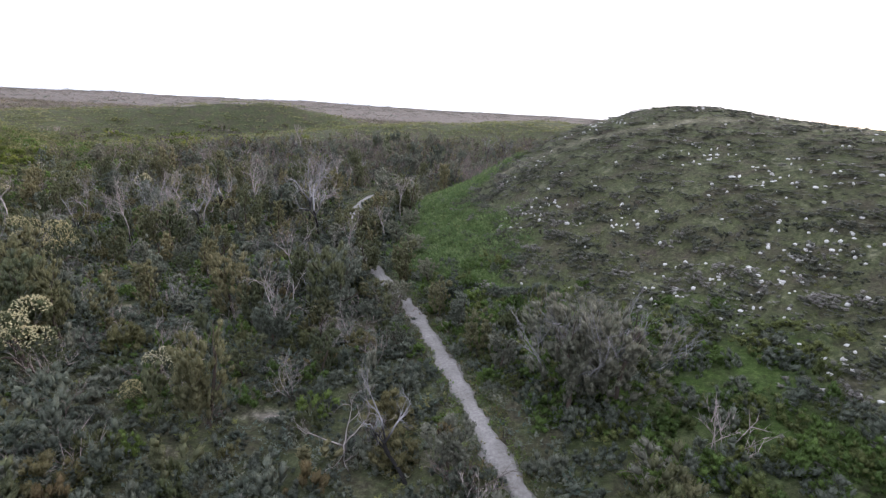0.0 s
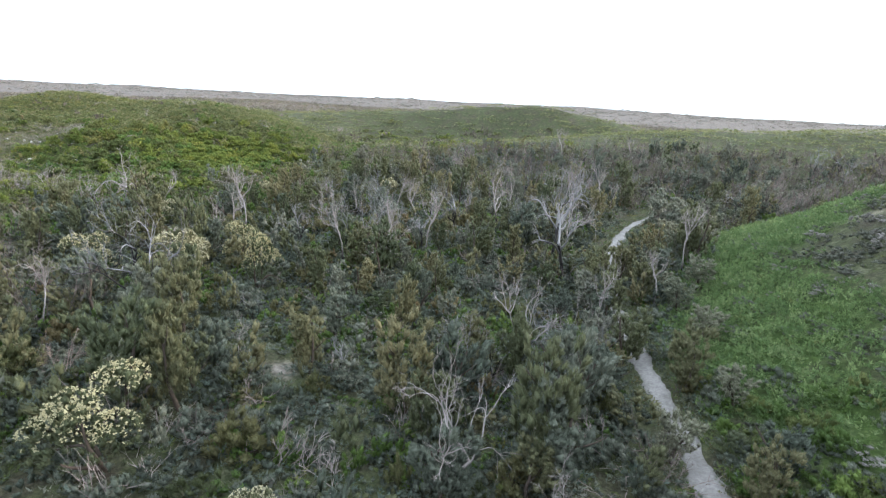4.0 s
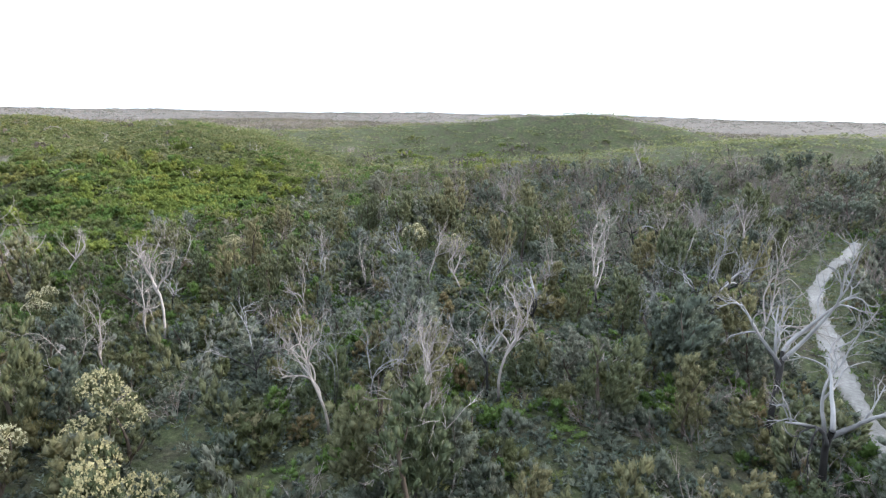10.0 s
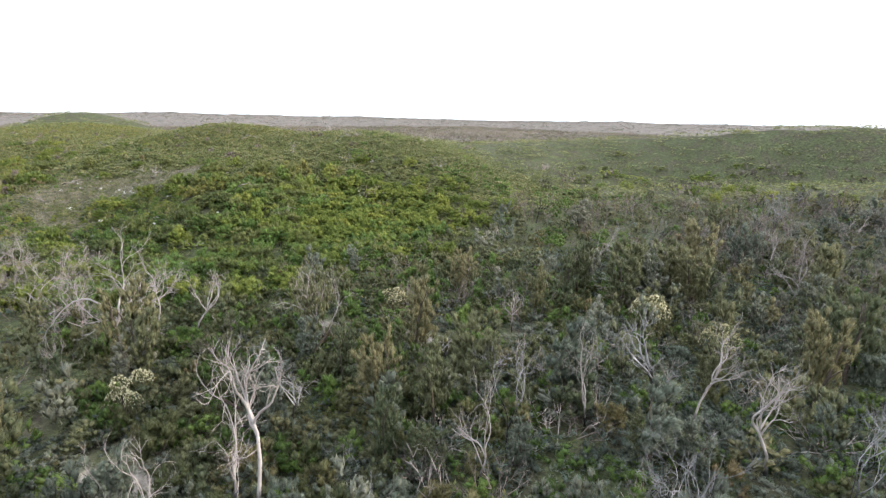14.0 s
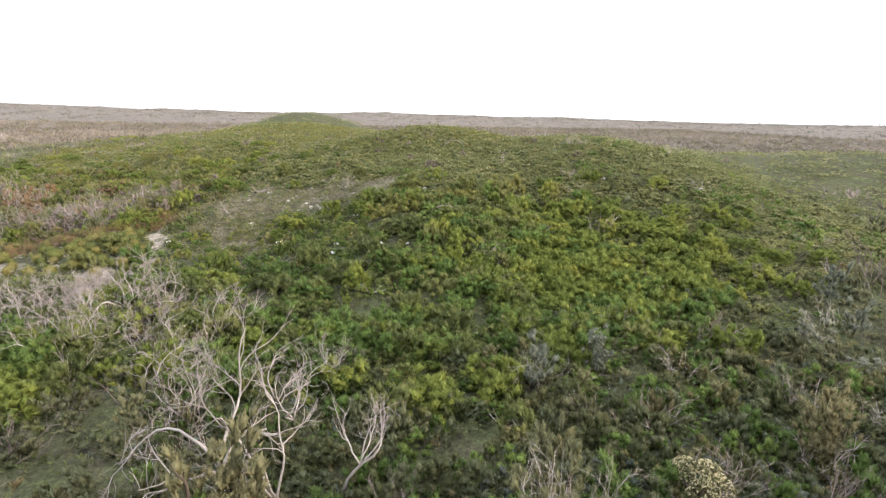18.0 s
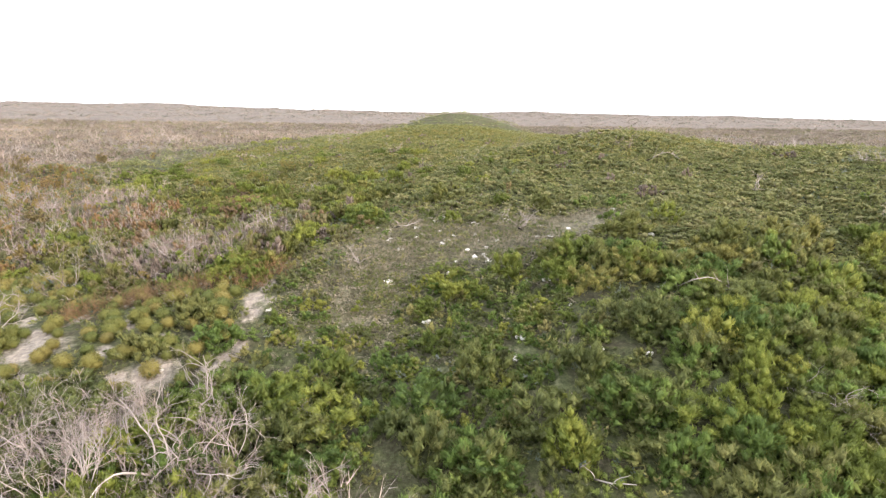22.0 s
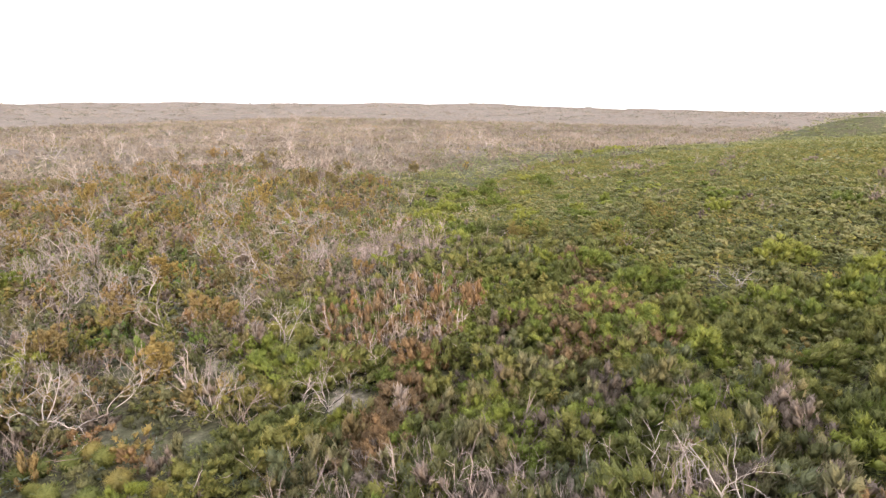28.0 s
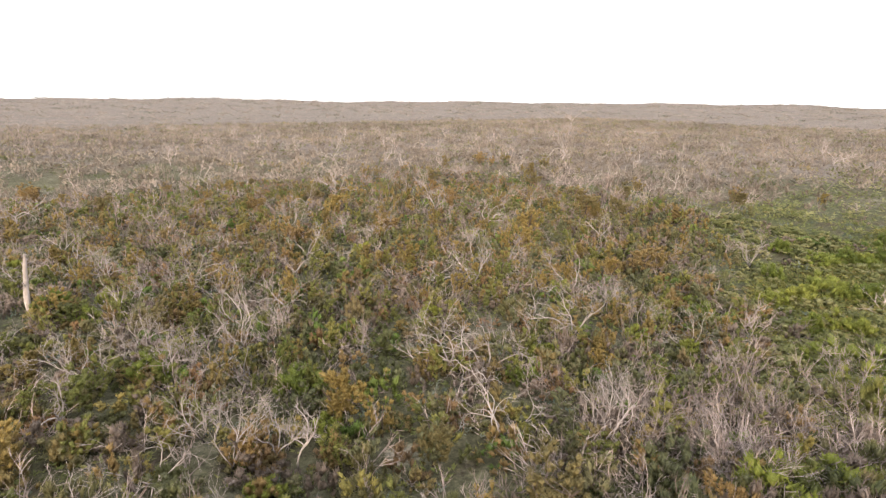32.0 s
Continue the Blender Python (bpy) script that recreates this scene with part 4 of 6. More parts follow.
    east = xy[:, 0] + sizes(98, xy, -4, 4) > -36
    for m, tone, words in ((valley & east, "casuarina", "low dull green undergrowth on the valley floor"), (valley & ~east, "olive", "low olive undergrowth at the valley's edge"), (~valley, "heath", "low green undergrowth between the bushes")):
        sow("undergrowth", LOW, xy[m], sizes(13, xy[m], 0.7, 1.3), sizes(14, xy[m], 0.3, 0.7), sizes(15, xy[m], 0, 1), M_LEAF[tone], words, "undergrowth")
    xy = scatter(6, 36000, BOX_NEAR, lambda x, y, q: (0.8 * q["wood"] * (0.2 + 0.8 * ease((x + 42) / 8)) + 0.08 * q["green"] + 0.2 * q["brown"]) * (away(x, y) < 42))
    sow("grey_herbs", LOW, xy, sizes(16, xy, 0.6, 1.1), sizes(17, xy, 0.3, 0.7), sizes(18, xy, 0, 1), M_LEAF["greygreen"], "pale grey-green herbs on the valley floor", "undergrowth")
    xy = scatter(31, 7500, (-46, 4, 8, 76), lambda x, y, q: 0.75 * q["wood"] * (away(x, y) < 24))
    kind = sizes(134, xy, 0, 1) + 0.35 * patch(xy[:, 0] * 0.8, xy[:, 1] * 0.8)
    for lo, hi, tone, words in ((-2, 0.62, "dusky", "soft dusky cushions of undergrowth on the valley floor"), (0.62, 0.95, "casuarina", "dull green cushions of undergrowth on the valley floor"), (0.95, 3, "leafgreen", "fresh green cushions of undergrowth on the valley floor")):
        m = (kind >= lo) & (kind < hi)
        sow("cushion_shrubs", CUSHION, xy[m], sizes(135, xy[m], 0.8, 1.5), sizes(136, xy[m], 0.35, 0.8), sizes(137, xy[m], 0, 0.75), M_LEAF[tone], words, "undergrowth")
    xy = scatter(17, 9000, (-60, 10, -10, 120), lambda x, y, q: 0.62 * q["wood"] * (away(x, y) < 40))
    east = xy[:, 0] + sizes(99, xy, -4, 4) > -36
    fresh = patch(xy[:, 0] * 1.3, xy[:, 1] * 1.3) + sizes(90, xy, -0.6, 0.6) > 0.35
    for m, tone, words in ((fresh, "leafgreen", "fresh green shrubs on the valley floor"), (~fresh & ~east, "sheoak", "olive-gold shrubs at the valley's edge"), (~fresh & east, "casuarina", "dull green shrubs crowding the valley floor")):
        sow_graded("valley_shrubs", xy[m], sizes(56, xy[m], 0.8, 1.6), sizes(57, xy[m], 0.5, 1.15), sizes(58, xy[m], 0, 0.8), M_LEAF[tone], words, "shrubs")
    xy = scatter(7, 9000, (-60, 10, -10, 150), lambda x, y, q: 0.42 * q["wood"] * (stony_hill(x, y) < 2.2) * (0.30 + 0.7 * ease((away(x, y) - 5) / 10)) * (0.2 + 0.8 * ease((x + 42) / 8)))
    kind = sizes(121, xy, 0, 1) + 0.25 * patch(xy[:, 0] * 0.6, xy[:, 1] * 0.6)
    for m, tone, words in ((kind < 0.45, "casuarina", "soft grey-green needle-leaved bushes in the valley"), (kind >= 0.45, "sheoak", "soft olive needle-leaved bushes in the valley")):
        sow("needle_bushes", FEATHER, xy[m], sizes(19, xy[m], 1.3, 2.6), sizes(20, xy[m], 0.9, 2.5), sizes(21, xy[m], 0, 1), M_LEAF[tone], words, "bushes")
    # bare thickets
    def thick(x, y, q):
        band = np.exp(-(((x + 78) / 4.0) ** 2 + ((y - 27) / 4.5) ** 2) ** 2) + np.exp(-(((x + 98) / 6) ** 2 + ((y - 12) / 3.5) ** 2)) + 0.8 * np.exp(-(((x + 58) / 4) ** 2 + ((y - 32) / 3.5) ** 2))
        return np.clip(0.42 * q["brown"] + 0.12 * q["wood"] + 0.95 * band + 0.012 * q["green"], 0, 1) * (away(x, y) < 50) * (1 - 0.9 * tussock_ground(x, y))
    xy = scatter(8, 28000, BOX_NEAR, thick)
    sow("bare_thickets", BRUSH, xy, sizes(22, xy, 1.2, 2.4), sizes(23, xy, 1.1, 2.3), sizes(24, xy, 0, 1), M_SPRAY, "bare bleached twig thickets left by a fire", "thickets")
    xy = scatter(23, 2100, (-104, -72, 4, 34), lambda x, y, q: np.clip(np.exp(-(((x + 78) / 4.2) ** 2 + ((y - 27) / 4.2) ** 2) ** 2) + np.exp(-(((x + 97.5) / 4.5) ** 2 + ((y - 11) / 3.4) ** 2) ** 2), 0, 1))
    sow("bare_thickets", BRUSH, xy, sizes(80, xy, 1.4, 2.4), sizes(81, xy, 1.3, 2.2), sizes(82, xy, 0.2, 0.8), M_SPRAY, "dense pale bare thicket with forking stems", "thickets")
    xy = scatter(24, 2200, (-100, -70, 10, 36), lambda x, y, q: np.clip(np.exp(-(((x + 80) / 7) ** 2 + ((y - 27.5) / 6) ** 2) ** 2) + np.exp(-(((x + 93) / 6) ** 2 + ((y - 15) / 4) ** 2)), 0, 1) * (1 - tussock_ground(x, y)))
    for k, tone, words in ((0, "sheoak", "olive-gold plumes growing among the bare thicket"), (1, "russet", "brownish plumes growing among the bare thicket"), (2, "olive", "dull olive plumes growing among the bare thicket")):
        m = np.random.default_rng(86).integers(0, 3, len(xy)) == k
        sow("thicket_foliage", TUFT_FINE, xy[m], sizes(83, xy[m], 1.0, 1.7), sizes(84, xy[m], 0.8, 1.5), sizes(85, xy[m], 0, 1), M_LEAF[tone], words, "shrubs")
    xy = scatter(33, 330, (-65, -57.5, 26, 34), lambda x, y, q: 0.5 * np.exp(-(((x + 61.3) / 2.9) ** 2 + ((y - 29.8) / 3.2) ** 2) ** 2))
    sow("bare_thickets", BRUSH, xy, sizes(143, xy, 1.3, 2.2), sizes(144, xy, 1.1, 1.9), sizes(145, xy, 0.3, 1), M_SPRAY, "dense pale bare stems beside the tussocks", "thickets")
    r = np.random.default_rng(122)
    k = r.random(150)
    xy = np.stack([-70.6 - 2.6 * k + r.normal(0, 0.5, 150), 23.5 + 9.0 * k + r.normal(0, 0.5, 150)], 1)
    sow("scorched_stems", BRUSH, xy, sizes(123, xy, 0.7, 1.2), sizes(124, xy, 0.7, 1.2), sizes(125, xy, 0, 1), M_LEAF["rust"], "rusty brown scorched stems along the thicket's edge", "thickets")
    xy = scatter(15, 9000, (-60, 25, 20, 170), lambda x, y, q: 0.46 * q["wood"] * (stony_hill(x, y) < 2.2) * ease((away(x, y) - 12) / 20) * (0.3 + 0.7 * ease((x + 44) / 8)))
    sow("standing_dead_wood", POLES, xy, sizes(46, xy, 2.4, 4.2), sizes(47, xy, 2.0, 3.6), sizes(48, xy, 0, 0.6), M_SPRAY, "dense standing grey dead saplings in the valley", "woods")
    xy = xy[::4] + 0.5
    sow("charred_saplings", STAGS, xy, sizes(104, xy, 1.6, 2.8), sizes(105, xy, 1.6, 3.0), sizes(106, xy, 0, 1), M_BURNT, "charred black saplings standing in the valley", "woods")
    xy = scatter(25, 2600, (-230, -78, -130, 22), lambda x, y, q: 0.10 * q["brown"] * ease((away(x, y) - 14) / 10))
    sow("standing_dead_wood", STAGS, xy, sizes(87, xy, 2.2, 3.8), sizes(88, xy, 2.2, 4.6), sizes(89, xy, 0.3, 0.85), M_SPRAY, "scattered pale dead trees standing in burnt bush", "woods")
    xy = scatter(9, 42000, BOX_WIDE, lambda x, y, q: 0.8 * q["brown"] * (away(x, y) >= 46) + 0.3 * q["wood"] * (away(x, y) >= 46))
    sow("distant_bare_wood", BRUSH_FAR, xy, sizes(25, xy, 2.4, 4.4), sizes(26, xy, 1.3, 3.0), slow_tint(xy, sizes(27, xy, -0.3, 0.4)), M_FAR, "distant bare grey-pink burnt bushland", "woods")
    xy = scatter(16, 30000, BOX_WIDE, lambda x, y, q: (0.8 * q["brown"] + 0.9 * q["wood"] + 0.30 * q["green"] * ease((4.0 - green_rise(x, y)) / 2)) * (away(x, y) >= 40) * np.clip(1.3 - away(x, y) / 170, 0.25, 1))
    sow("distant_twig_crowns", TUFT_FAR, xy, sizes(53, xy, 1.3, 2.6), sizes(54, xy, 1.1, 2.3), slow_tint(xy, sizes(55, xy, -0.3, 0.3)), M_FAR, "distant brownish-grey twiggy crowns of burnt bush", "woods")
    xy = scatter(10, 14000, BOX_WIDE, lambda x, y, q: (0.55 * q["brown"] + 0.95 * q["wood"] * (stony_hill(x, y) < 2.2)) * (away(x, y) >= 38))
    sow("distant_bushes", TUFT_FAR, xy, sizes(28, xy, 1.4, 2.8), sizes(29, xy, 0.8, 1.8), slow_tint(xy, sizes(30, xy, -0.4, 0.5)), M_LEAF["olive"], "distant olive-brown bushes among bare wood", "bushes")
    # country out to the skyline; woods tinted up and scrub paled as painted haze
    r = np.random.default_rng(31)
    a, d = r.random(13000) * 6.283, 170 + 800 * r.random(13000) ** 0.8
    xy = np.stack([-40 + d * np.cos(a), 30 + d * np.sin(a)], 1)
    q = zones(xy[:, 0], xy[:, 1])
    xy = xy[(q["brown"] > 0.5)]
    dd = np.hypot(xy[:, 0] + 40, xy[:, 1] - 30)
    sow("far_woods", BRUSH_FAR, xy, 3.0 + dd / 90, 1.6 + dd / 420, slow_tint(xy, sizes(32, xy, 0.0, 0.6)), M_FAR, "far grey-brown burnt woodland towards the skyline", "woods")
    xy = xy[::4] + [3, 2]
    dd = np.hypot(xy[:, 0] + 40, xy[:, 1] - 30)
    sow("far_scrub", TUFT_FAR, xy, 2.5 + dd / 110, 1.0 + dd / 480, sizes(33, xy, 0, 0.8), M_LEAF["mauve"], "far dull olive scrub towards the skyline", "scrub")
    # stony hill, its lush foot and the clearing
    box = (-16, 62, -12, 130)
    xy = scatter(11, 27000, box, lambda x, y, q: q["stony"] * (1 - 0.8 * q["lush"]) * (1 - 0.9 * hill_trail(x, y)) * (0.25 + 0.75 * ease((70 - np.hypot(x, y)) / 30)))
    crest = 1 - 0.62 * ease((stony_hill(xy[:, 0], xy[:, 1]) - 5) / 3)
    sow("hill_heath", CUSHION, xy, sizes(34, xy, 0.8, 1.6), sizes(35, xy, 0.26, 0.58) * crest, np.clip(0.45 + 0.22 * patch(xy[:, 0] * 2.3, xy[:, 1] * 2.3) + sizes(36, xy, -0.4, 0.4), 0, 1), M_LEAF["mauve"], "short dull green and mauve heath on the hillside", "heath")
    xy = scatter(12, 12000, box, lambda x, y, q: q["stony"] * 0.42)
    crest = 1 - 0.62 * ease((stony_hill(xy[:, 0], xy[:, 1]) - 5) / 3)
    sow("hill_green", LOW, xy, sizes(37, xy, 0.5, 0.9), sizes(38, xy, 0.24, 0.45) * crest, sizes(39, xy, 0, 0.7), M_LEAF["heath"], "green tufts among the hillside heath", "heath")
    xy = scatter(29, 2600, (-4, 18, -6, 36), lambda x, y, q: 0.9 * np.maximum(q["lush"], ease((stony_hill(x, y) - 0.3) / 0.4) * ease((2.4 - stony_hill(x, y)) / 0.6)) * ease((33 - y) / 6))
    kind = sizes(113, xy, 0, 1)
    for lo, hi, tone in ((0, 0.4, "leafgreen"), (0.4, 0.75, "casuarina"), (0.75, 1, "heath")):
        m = (kind >= lo) & (kind < hi)
        sow("foot_shrubs", TUFT_FINE, xy[m], sizes(114, xy[m], 0.8, 1.5), sizes(115, xy[m], 0.45, 0.95), sizes(116, xy[m], 0, 0.6), M_LEAF[tone], "dense green shrubs along the foot of the hill", "shrubs")
    xy = scatter(13, 26000, (-14, 16, 0, 66), lambda x, y, q: q["lush"] * 0.9 * ease((y - 26) / 8))
    sow("lush_herbs", LOW, xy, sizes(40, xy, 0.5, 1.0), sizes(41, xy, 0.35, 0.7), sizes(42, xy, 0, 1), M_LEAF["meadow"], "lush bright green herbs at the hill's foot", "herbs")
    xy = scatter(14, 20000, (-82, -62, 28, 52), lambda x, y, q: q["clear"] * 0.7, True)
    sow("dry_tufts", LOW, xy, sizes(43, xy, 0.35, 0.75), sizes(44, xy, 0.16, 0.36), sizes(45, xy, 0, 1), M_LEAF["dry"], "short grey dry tufts in the stony clearing", "grass")
    xy = scatter(20, 15000, (-86, -60, 17, 52), lambda x, y, q: q["clear"] * (0.35 + 0.65 * (patch(x * 1.3, y * 1.3) > 0.1)) * (0.25 + 0.75 * (x - y * 0.6 > -94)) + 0.45 * tussock_ground(x, y) * (1 - q["clear"]), True)
    sow("low_green_tufts", LOW, xy, sizes(66, xy, 0.4, 0.95), sizes(67, xy, 0.18, 0.48), sizes(68, xy, 0, 1), M_LEAF["heath"], "low green tufts on the dry stony ground", "grass")


def sow_path_edges():
    """Low herbs that hang over both edges of the footpath."""
    r = np.random.default_rng(130)
    step = np.gradient(LINE, axis=0)
    step /= np.linalg.norm(step, axis=1)[:, None]
    k = r.integers(0, len(LINE), 1500)
    off = r.choice((-1, 1), 1500) * (0.44 + np.abs(r.normal(0, 0.22, 1500)))
    xy = LINE[k] + step[k] * r.uniform(-0.2, 0.2, (1500, 1)) + np.stack([step[k, 1], -step[k, 0]], 1) * off[:, None]
    kind = r.random(1500)
    for lo, hi, tone in ((0, 0.5, "casuarina"), (0.5, 0.8, "olive"), (0.8, 1, "leafgreen")):
        m = (kind >= lo) & (kind < hi)
        sow("path_herbs", LOW, xy[m], sizes(131, xy[m], 0.25, 0.6), sizes(132, xy[m], 0.12, 0.4), sizes(133, xy[m], 0, 1), M_LEAF[tone], "low herbs fringing the sandy footpath", "undergrowth")


sow_all()
sow_path_edges()


# ---- trees, bushes, rocks and branches, each a thing of its own ----
def tube(points, radii, sides):
    """A tapered tube along a line of points, open at the foot, closed to a tip."""
    p, n = np.asarray(points, float), len(points)
    t = np.gradient(p, axis=0)
    t /= np.linalg.norm(t, axis=1)[:, None] + 1e-9
    ref = np.array([0.3, 0.5, 0.1]) if abs(t[0, 2]) > 0.5 else np.array([0.1, 0.2, 1.0])
    u = np.cross(t, ref)
    u /= np.linalg.norm(u, axis=1)[:, None] + 1e-9
    w = np.cross(t, u)
    a = np.arange(sides) * 6.2832 / sides
    V = p[:, None] + (u[:, None] * np.cos(a)[None, :, None] + w[:, None] * np.sin(a)[None, :, None]) * np.asarray(radii)[:, None, None]
    i, j = np.meshgrid(np.arange(n - 1), np.arange(sides), indexing="ij")
    k, l = i * sides + j, i * sides + (j + 1) % sides
    F = np.concatenate([np.stack([k, l, l + sides], 2).reshape(-1, 3), np.stack([k, l + sides, k + sides], 2).reshape(-1, 3)])
    return V.reshape(-1, 3), F


def wander(r, start, way, length, steps, wiggle, up):
    """A sinuous line that grows from start and keeps turning the way it has begun to turn."""
    p, d, bend = [np.array(start, float)], np.array(way, float) / np.linalg.norm(way), np.zeros(3)
    for _ in range(steps):
        bend = 0.42 * bend + r.normal(0, wiggle * 1.2, 3)
        d = d + bend + [0, 0, up]
        d /= np.linalg.norm(d)
        p.append(p[-1] + d * length / steps)
    return np.array(p)


def branch_off(r, line, at, spread):
    """A point part of the way along a line, and a direction that leaves it sideways."""
    k = at * (len(line) - 1)
    i = min(int(k), len(line) - 2)
    here = line[i] + (line[i + 1] - line[i]) * (k - i)
    d = line[i + 1] - line[i]
    d = d / np.linalg.norm(d) + r.normal(0, spread, 3)
    return here, d / np.linalg.norm(d)


STYLES = {
    # trunk height, trunk lean, limbs, limb length, limb spread, rise, thickness
    "forked": (0.34, 0.10, 4, 0.66, 0.58, 0.08, 0.0130),
    "upright": (0.55, 0.08, 5, 0.42, 0.42, 0.12, 0.011),
    "fan": (0.10, 0.12, 5, 0.80, 0.60, 0.05, 0.0105),
    "sprawling": (0.20, 0.26, 4, 0.92, 0.95, 0.03, 0.0150),
    "charred": (0.50, 0.06, 4, 0.56, 0.60, 0.09, 0.019),
    "sapling": (0.22, 0.10, 3, 0.68, 0.28, 0.12, 0.007),
}


def skeleton_tree(style, seed, dull=False):
    """A dead tree, one unit high: trunk, limbs, and the twigs that each limb carries."""
    r = np.random.default_rng(seed)
    th, lean, limbs, ll, spread, rise, thick = STYLES[style]
    root = new("dead_tree")
    wood = M_BURNT if style == "charred" else M_GREY if dull else M_PALE
    trunk = wander(r, (0, 0, -0.03), (*r.normal(0, lean, 2), 1), th + 0.03, 5, 0.15, 0.03)
    rad = np.linspace(thick * 1.25, thick * 0.8, 6)
    rad[0] *= 1.35
    part("trunk", mesh_of("trunk", *tube(trunk, rad, 7), wood, smooth=True), root, "charred black trunk" if style == "charred" else "")
    for n in range(limbs):
        a = 6.283 * (n + r.uniform(-0.3, 0.3)) / limbs
        way = np.array([math.cos(a) * spread, math.sin(a) * spread, 0.75]) + r.normal(0, 0.18, 3)
        at = 1.0 if n == 0 else r.uniform(0.50, 1.0) if style in ("upright", "charred", "forked") else r.uniform(0.72, 1.0)
        start, _ = branch_off(r, trunk, at, 0.1)
        line = wander(r, start, way, ll * r.uniform(0.65, 1.1), 10, 0.11 if style == "charred" else 0.17, rise)
        pieces = [tube(line, np.linspace(thick * 0.78, thick * 0.20, 11), 5)]
        boughs, tw = [], []
        for b in range(r.integers(4, 6)):
            k = r.uniform(0.32, 0.97)
            s2, d2 = branch_off(r, line, k, 0.42)
            l2 = wander(r, s2, d2, ll * r.uniform(0.30, 0.58) * (1.15 - 0.4 * k), 6, 0.22, rise * 0.9)
            pieces.append(tube(l2, np.linspace(thick * (0.44 - 0.20 * k), thick * 0.11, 7), 4))
            for c in range(3):
                s3, d3 = branch_off(r, l2, r.uniform(0.25, 1.0), 0.40)
                l3 = wander(r, s3, d3, ll * r.uniform(0.14, 0.26), 4, 0.18, rise)
                pieces.append(tube(l3, np.linspace(thick * 0.16, thick * 0.055, 5), 3))
                boughs.append(l3)
        for l3 in boughs:
            for c in range(3):
                s4, d4 = branch_off(r, l3, r.uniform(0.1, 1.0), 0.36)
                n4 = ll * r.uniform(0.07, 0.16)
                tw.append((s4, d4 + [0, 0, rise], n4, 0.0030))
                tw.append((s4 + d4 * n4 * r.uniform(0.2, 0.8), d4 + r.normal(0, 0.35, 3) + [0, 0, 0.2], n4 * r.uniform(0.5, 0.9), 0.0022))
        limb = part("limb", mesh_of("limb", *joined(pieces), M_SOOTY if style == "charred" else M_GREY if dull else M_PALE, smooth=True), root)
        S = slivers(np.array([q[0] for q in tw]), np.array([q[1] for q in tw]), np.array([q[2] for q in tw]), np.array([q[3] for q in tw]), r)
        tagged(part("twig_spray", mesh_of("twig_spray", *S, M_DULL if dull else M_TWIG), limb), kind="stuff")
    tops = max(max((limb.data.vertices[k].co.z for k in range(len(limb.data.vertices)))) for limb in root.children)
    for me in [o.data for o in root.children_recursive]:
        me.transform(Matrix.Scale(1 / (tops * 1.04), 4))
    return root


def needle_tree(seed, tone, crowded=1.0, wide=0.36, fat=0.72, bare=False, name="needle_tree"):
    """A narrow soft-leaved tree: crooked trunk, limbs and a needle crown."""
    r = np.random.default_rng(seed)
    root = new(name)
    trunk = wander(r, (0, 0, -0.03), (*r.normal(0, 0.08, 2), 1), 0.72, 6, 0.08, 0.03)
    part("trunk", mesh_of("trunk", *tube(trunk, np.linspace(0.024, 0.008, 7), 6), M_BARK, smooth=True), root)
    for n in range(2):
        s, d = branch_off(r, trunk, r.uniform(0.3, 0.85), 0.7)
        part("limb", mesh_of("limb", *tube(wander(r, s, d + [0, 0, 0.4], 0.3, 4, 0.12, 0.1), np.linspace(0.010, 0.003, 5), 4), M_BARK, smooth=True), root)
    part("crown", mesh_of("crown", *feathery(seed + 900, int(90 * crowded), 24, wide, fat), M_SOLO[tone], smooth=True), root)
    if bare:
        # dead tops that stand out of the crown
        for n in range(12):
            a = r.random() * 6.283
            start = (wide * 0.5 * math.cos(a), wide * 0.5 * math.sin(a), 0.45)
            limb = wander(r, start, (math.cos(a) * 0.5, math.sin(a) * 0.5, 1), r.uniform(0.35, 0.55), 6, 0.14, 0.05)
            pieces = [tube(limb, np.linspace(0.0034, 0.0011, 7), 4)]
            for b in range(9):
                s, d = branch_off(r, limb, r.uniform(0.2, 0.98), 0.45)
                pieces.append(tube(wander(r, s, d, r.uniform(0.10, 0.22), 3, 0.2, 0.12), np.linspace(0.0016, 0.0007, 4), 3))
            part("dead_limb", mesh_of("dead_limb", *joined(pieces), M_GREY, smooth=True), root, "bare grey dead limb")
    return root


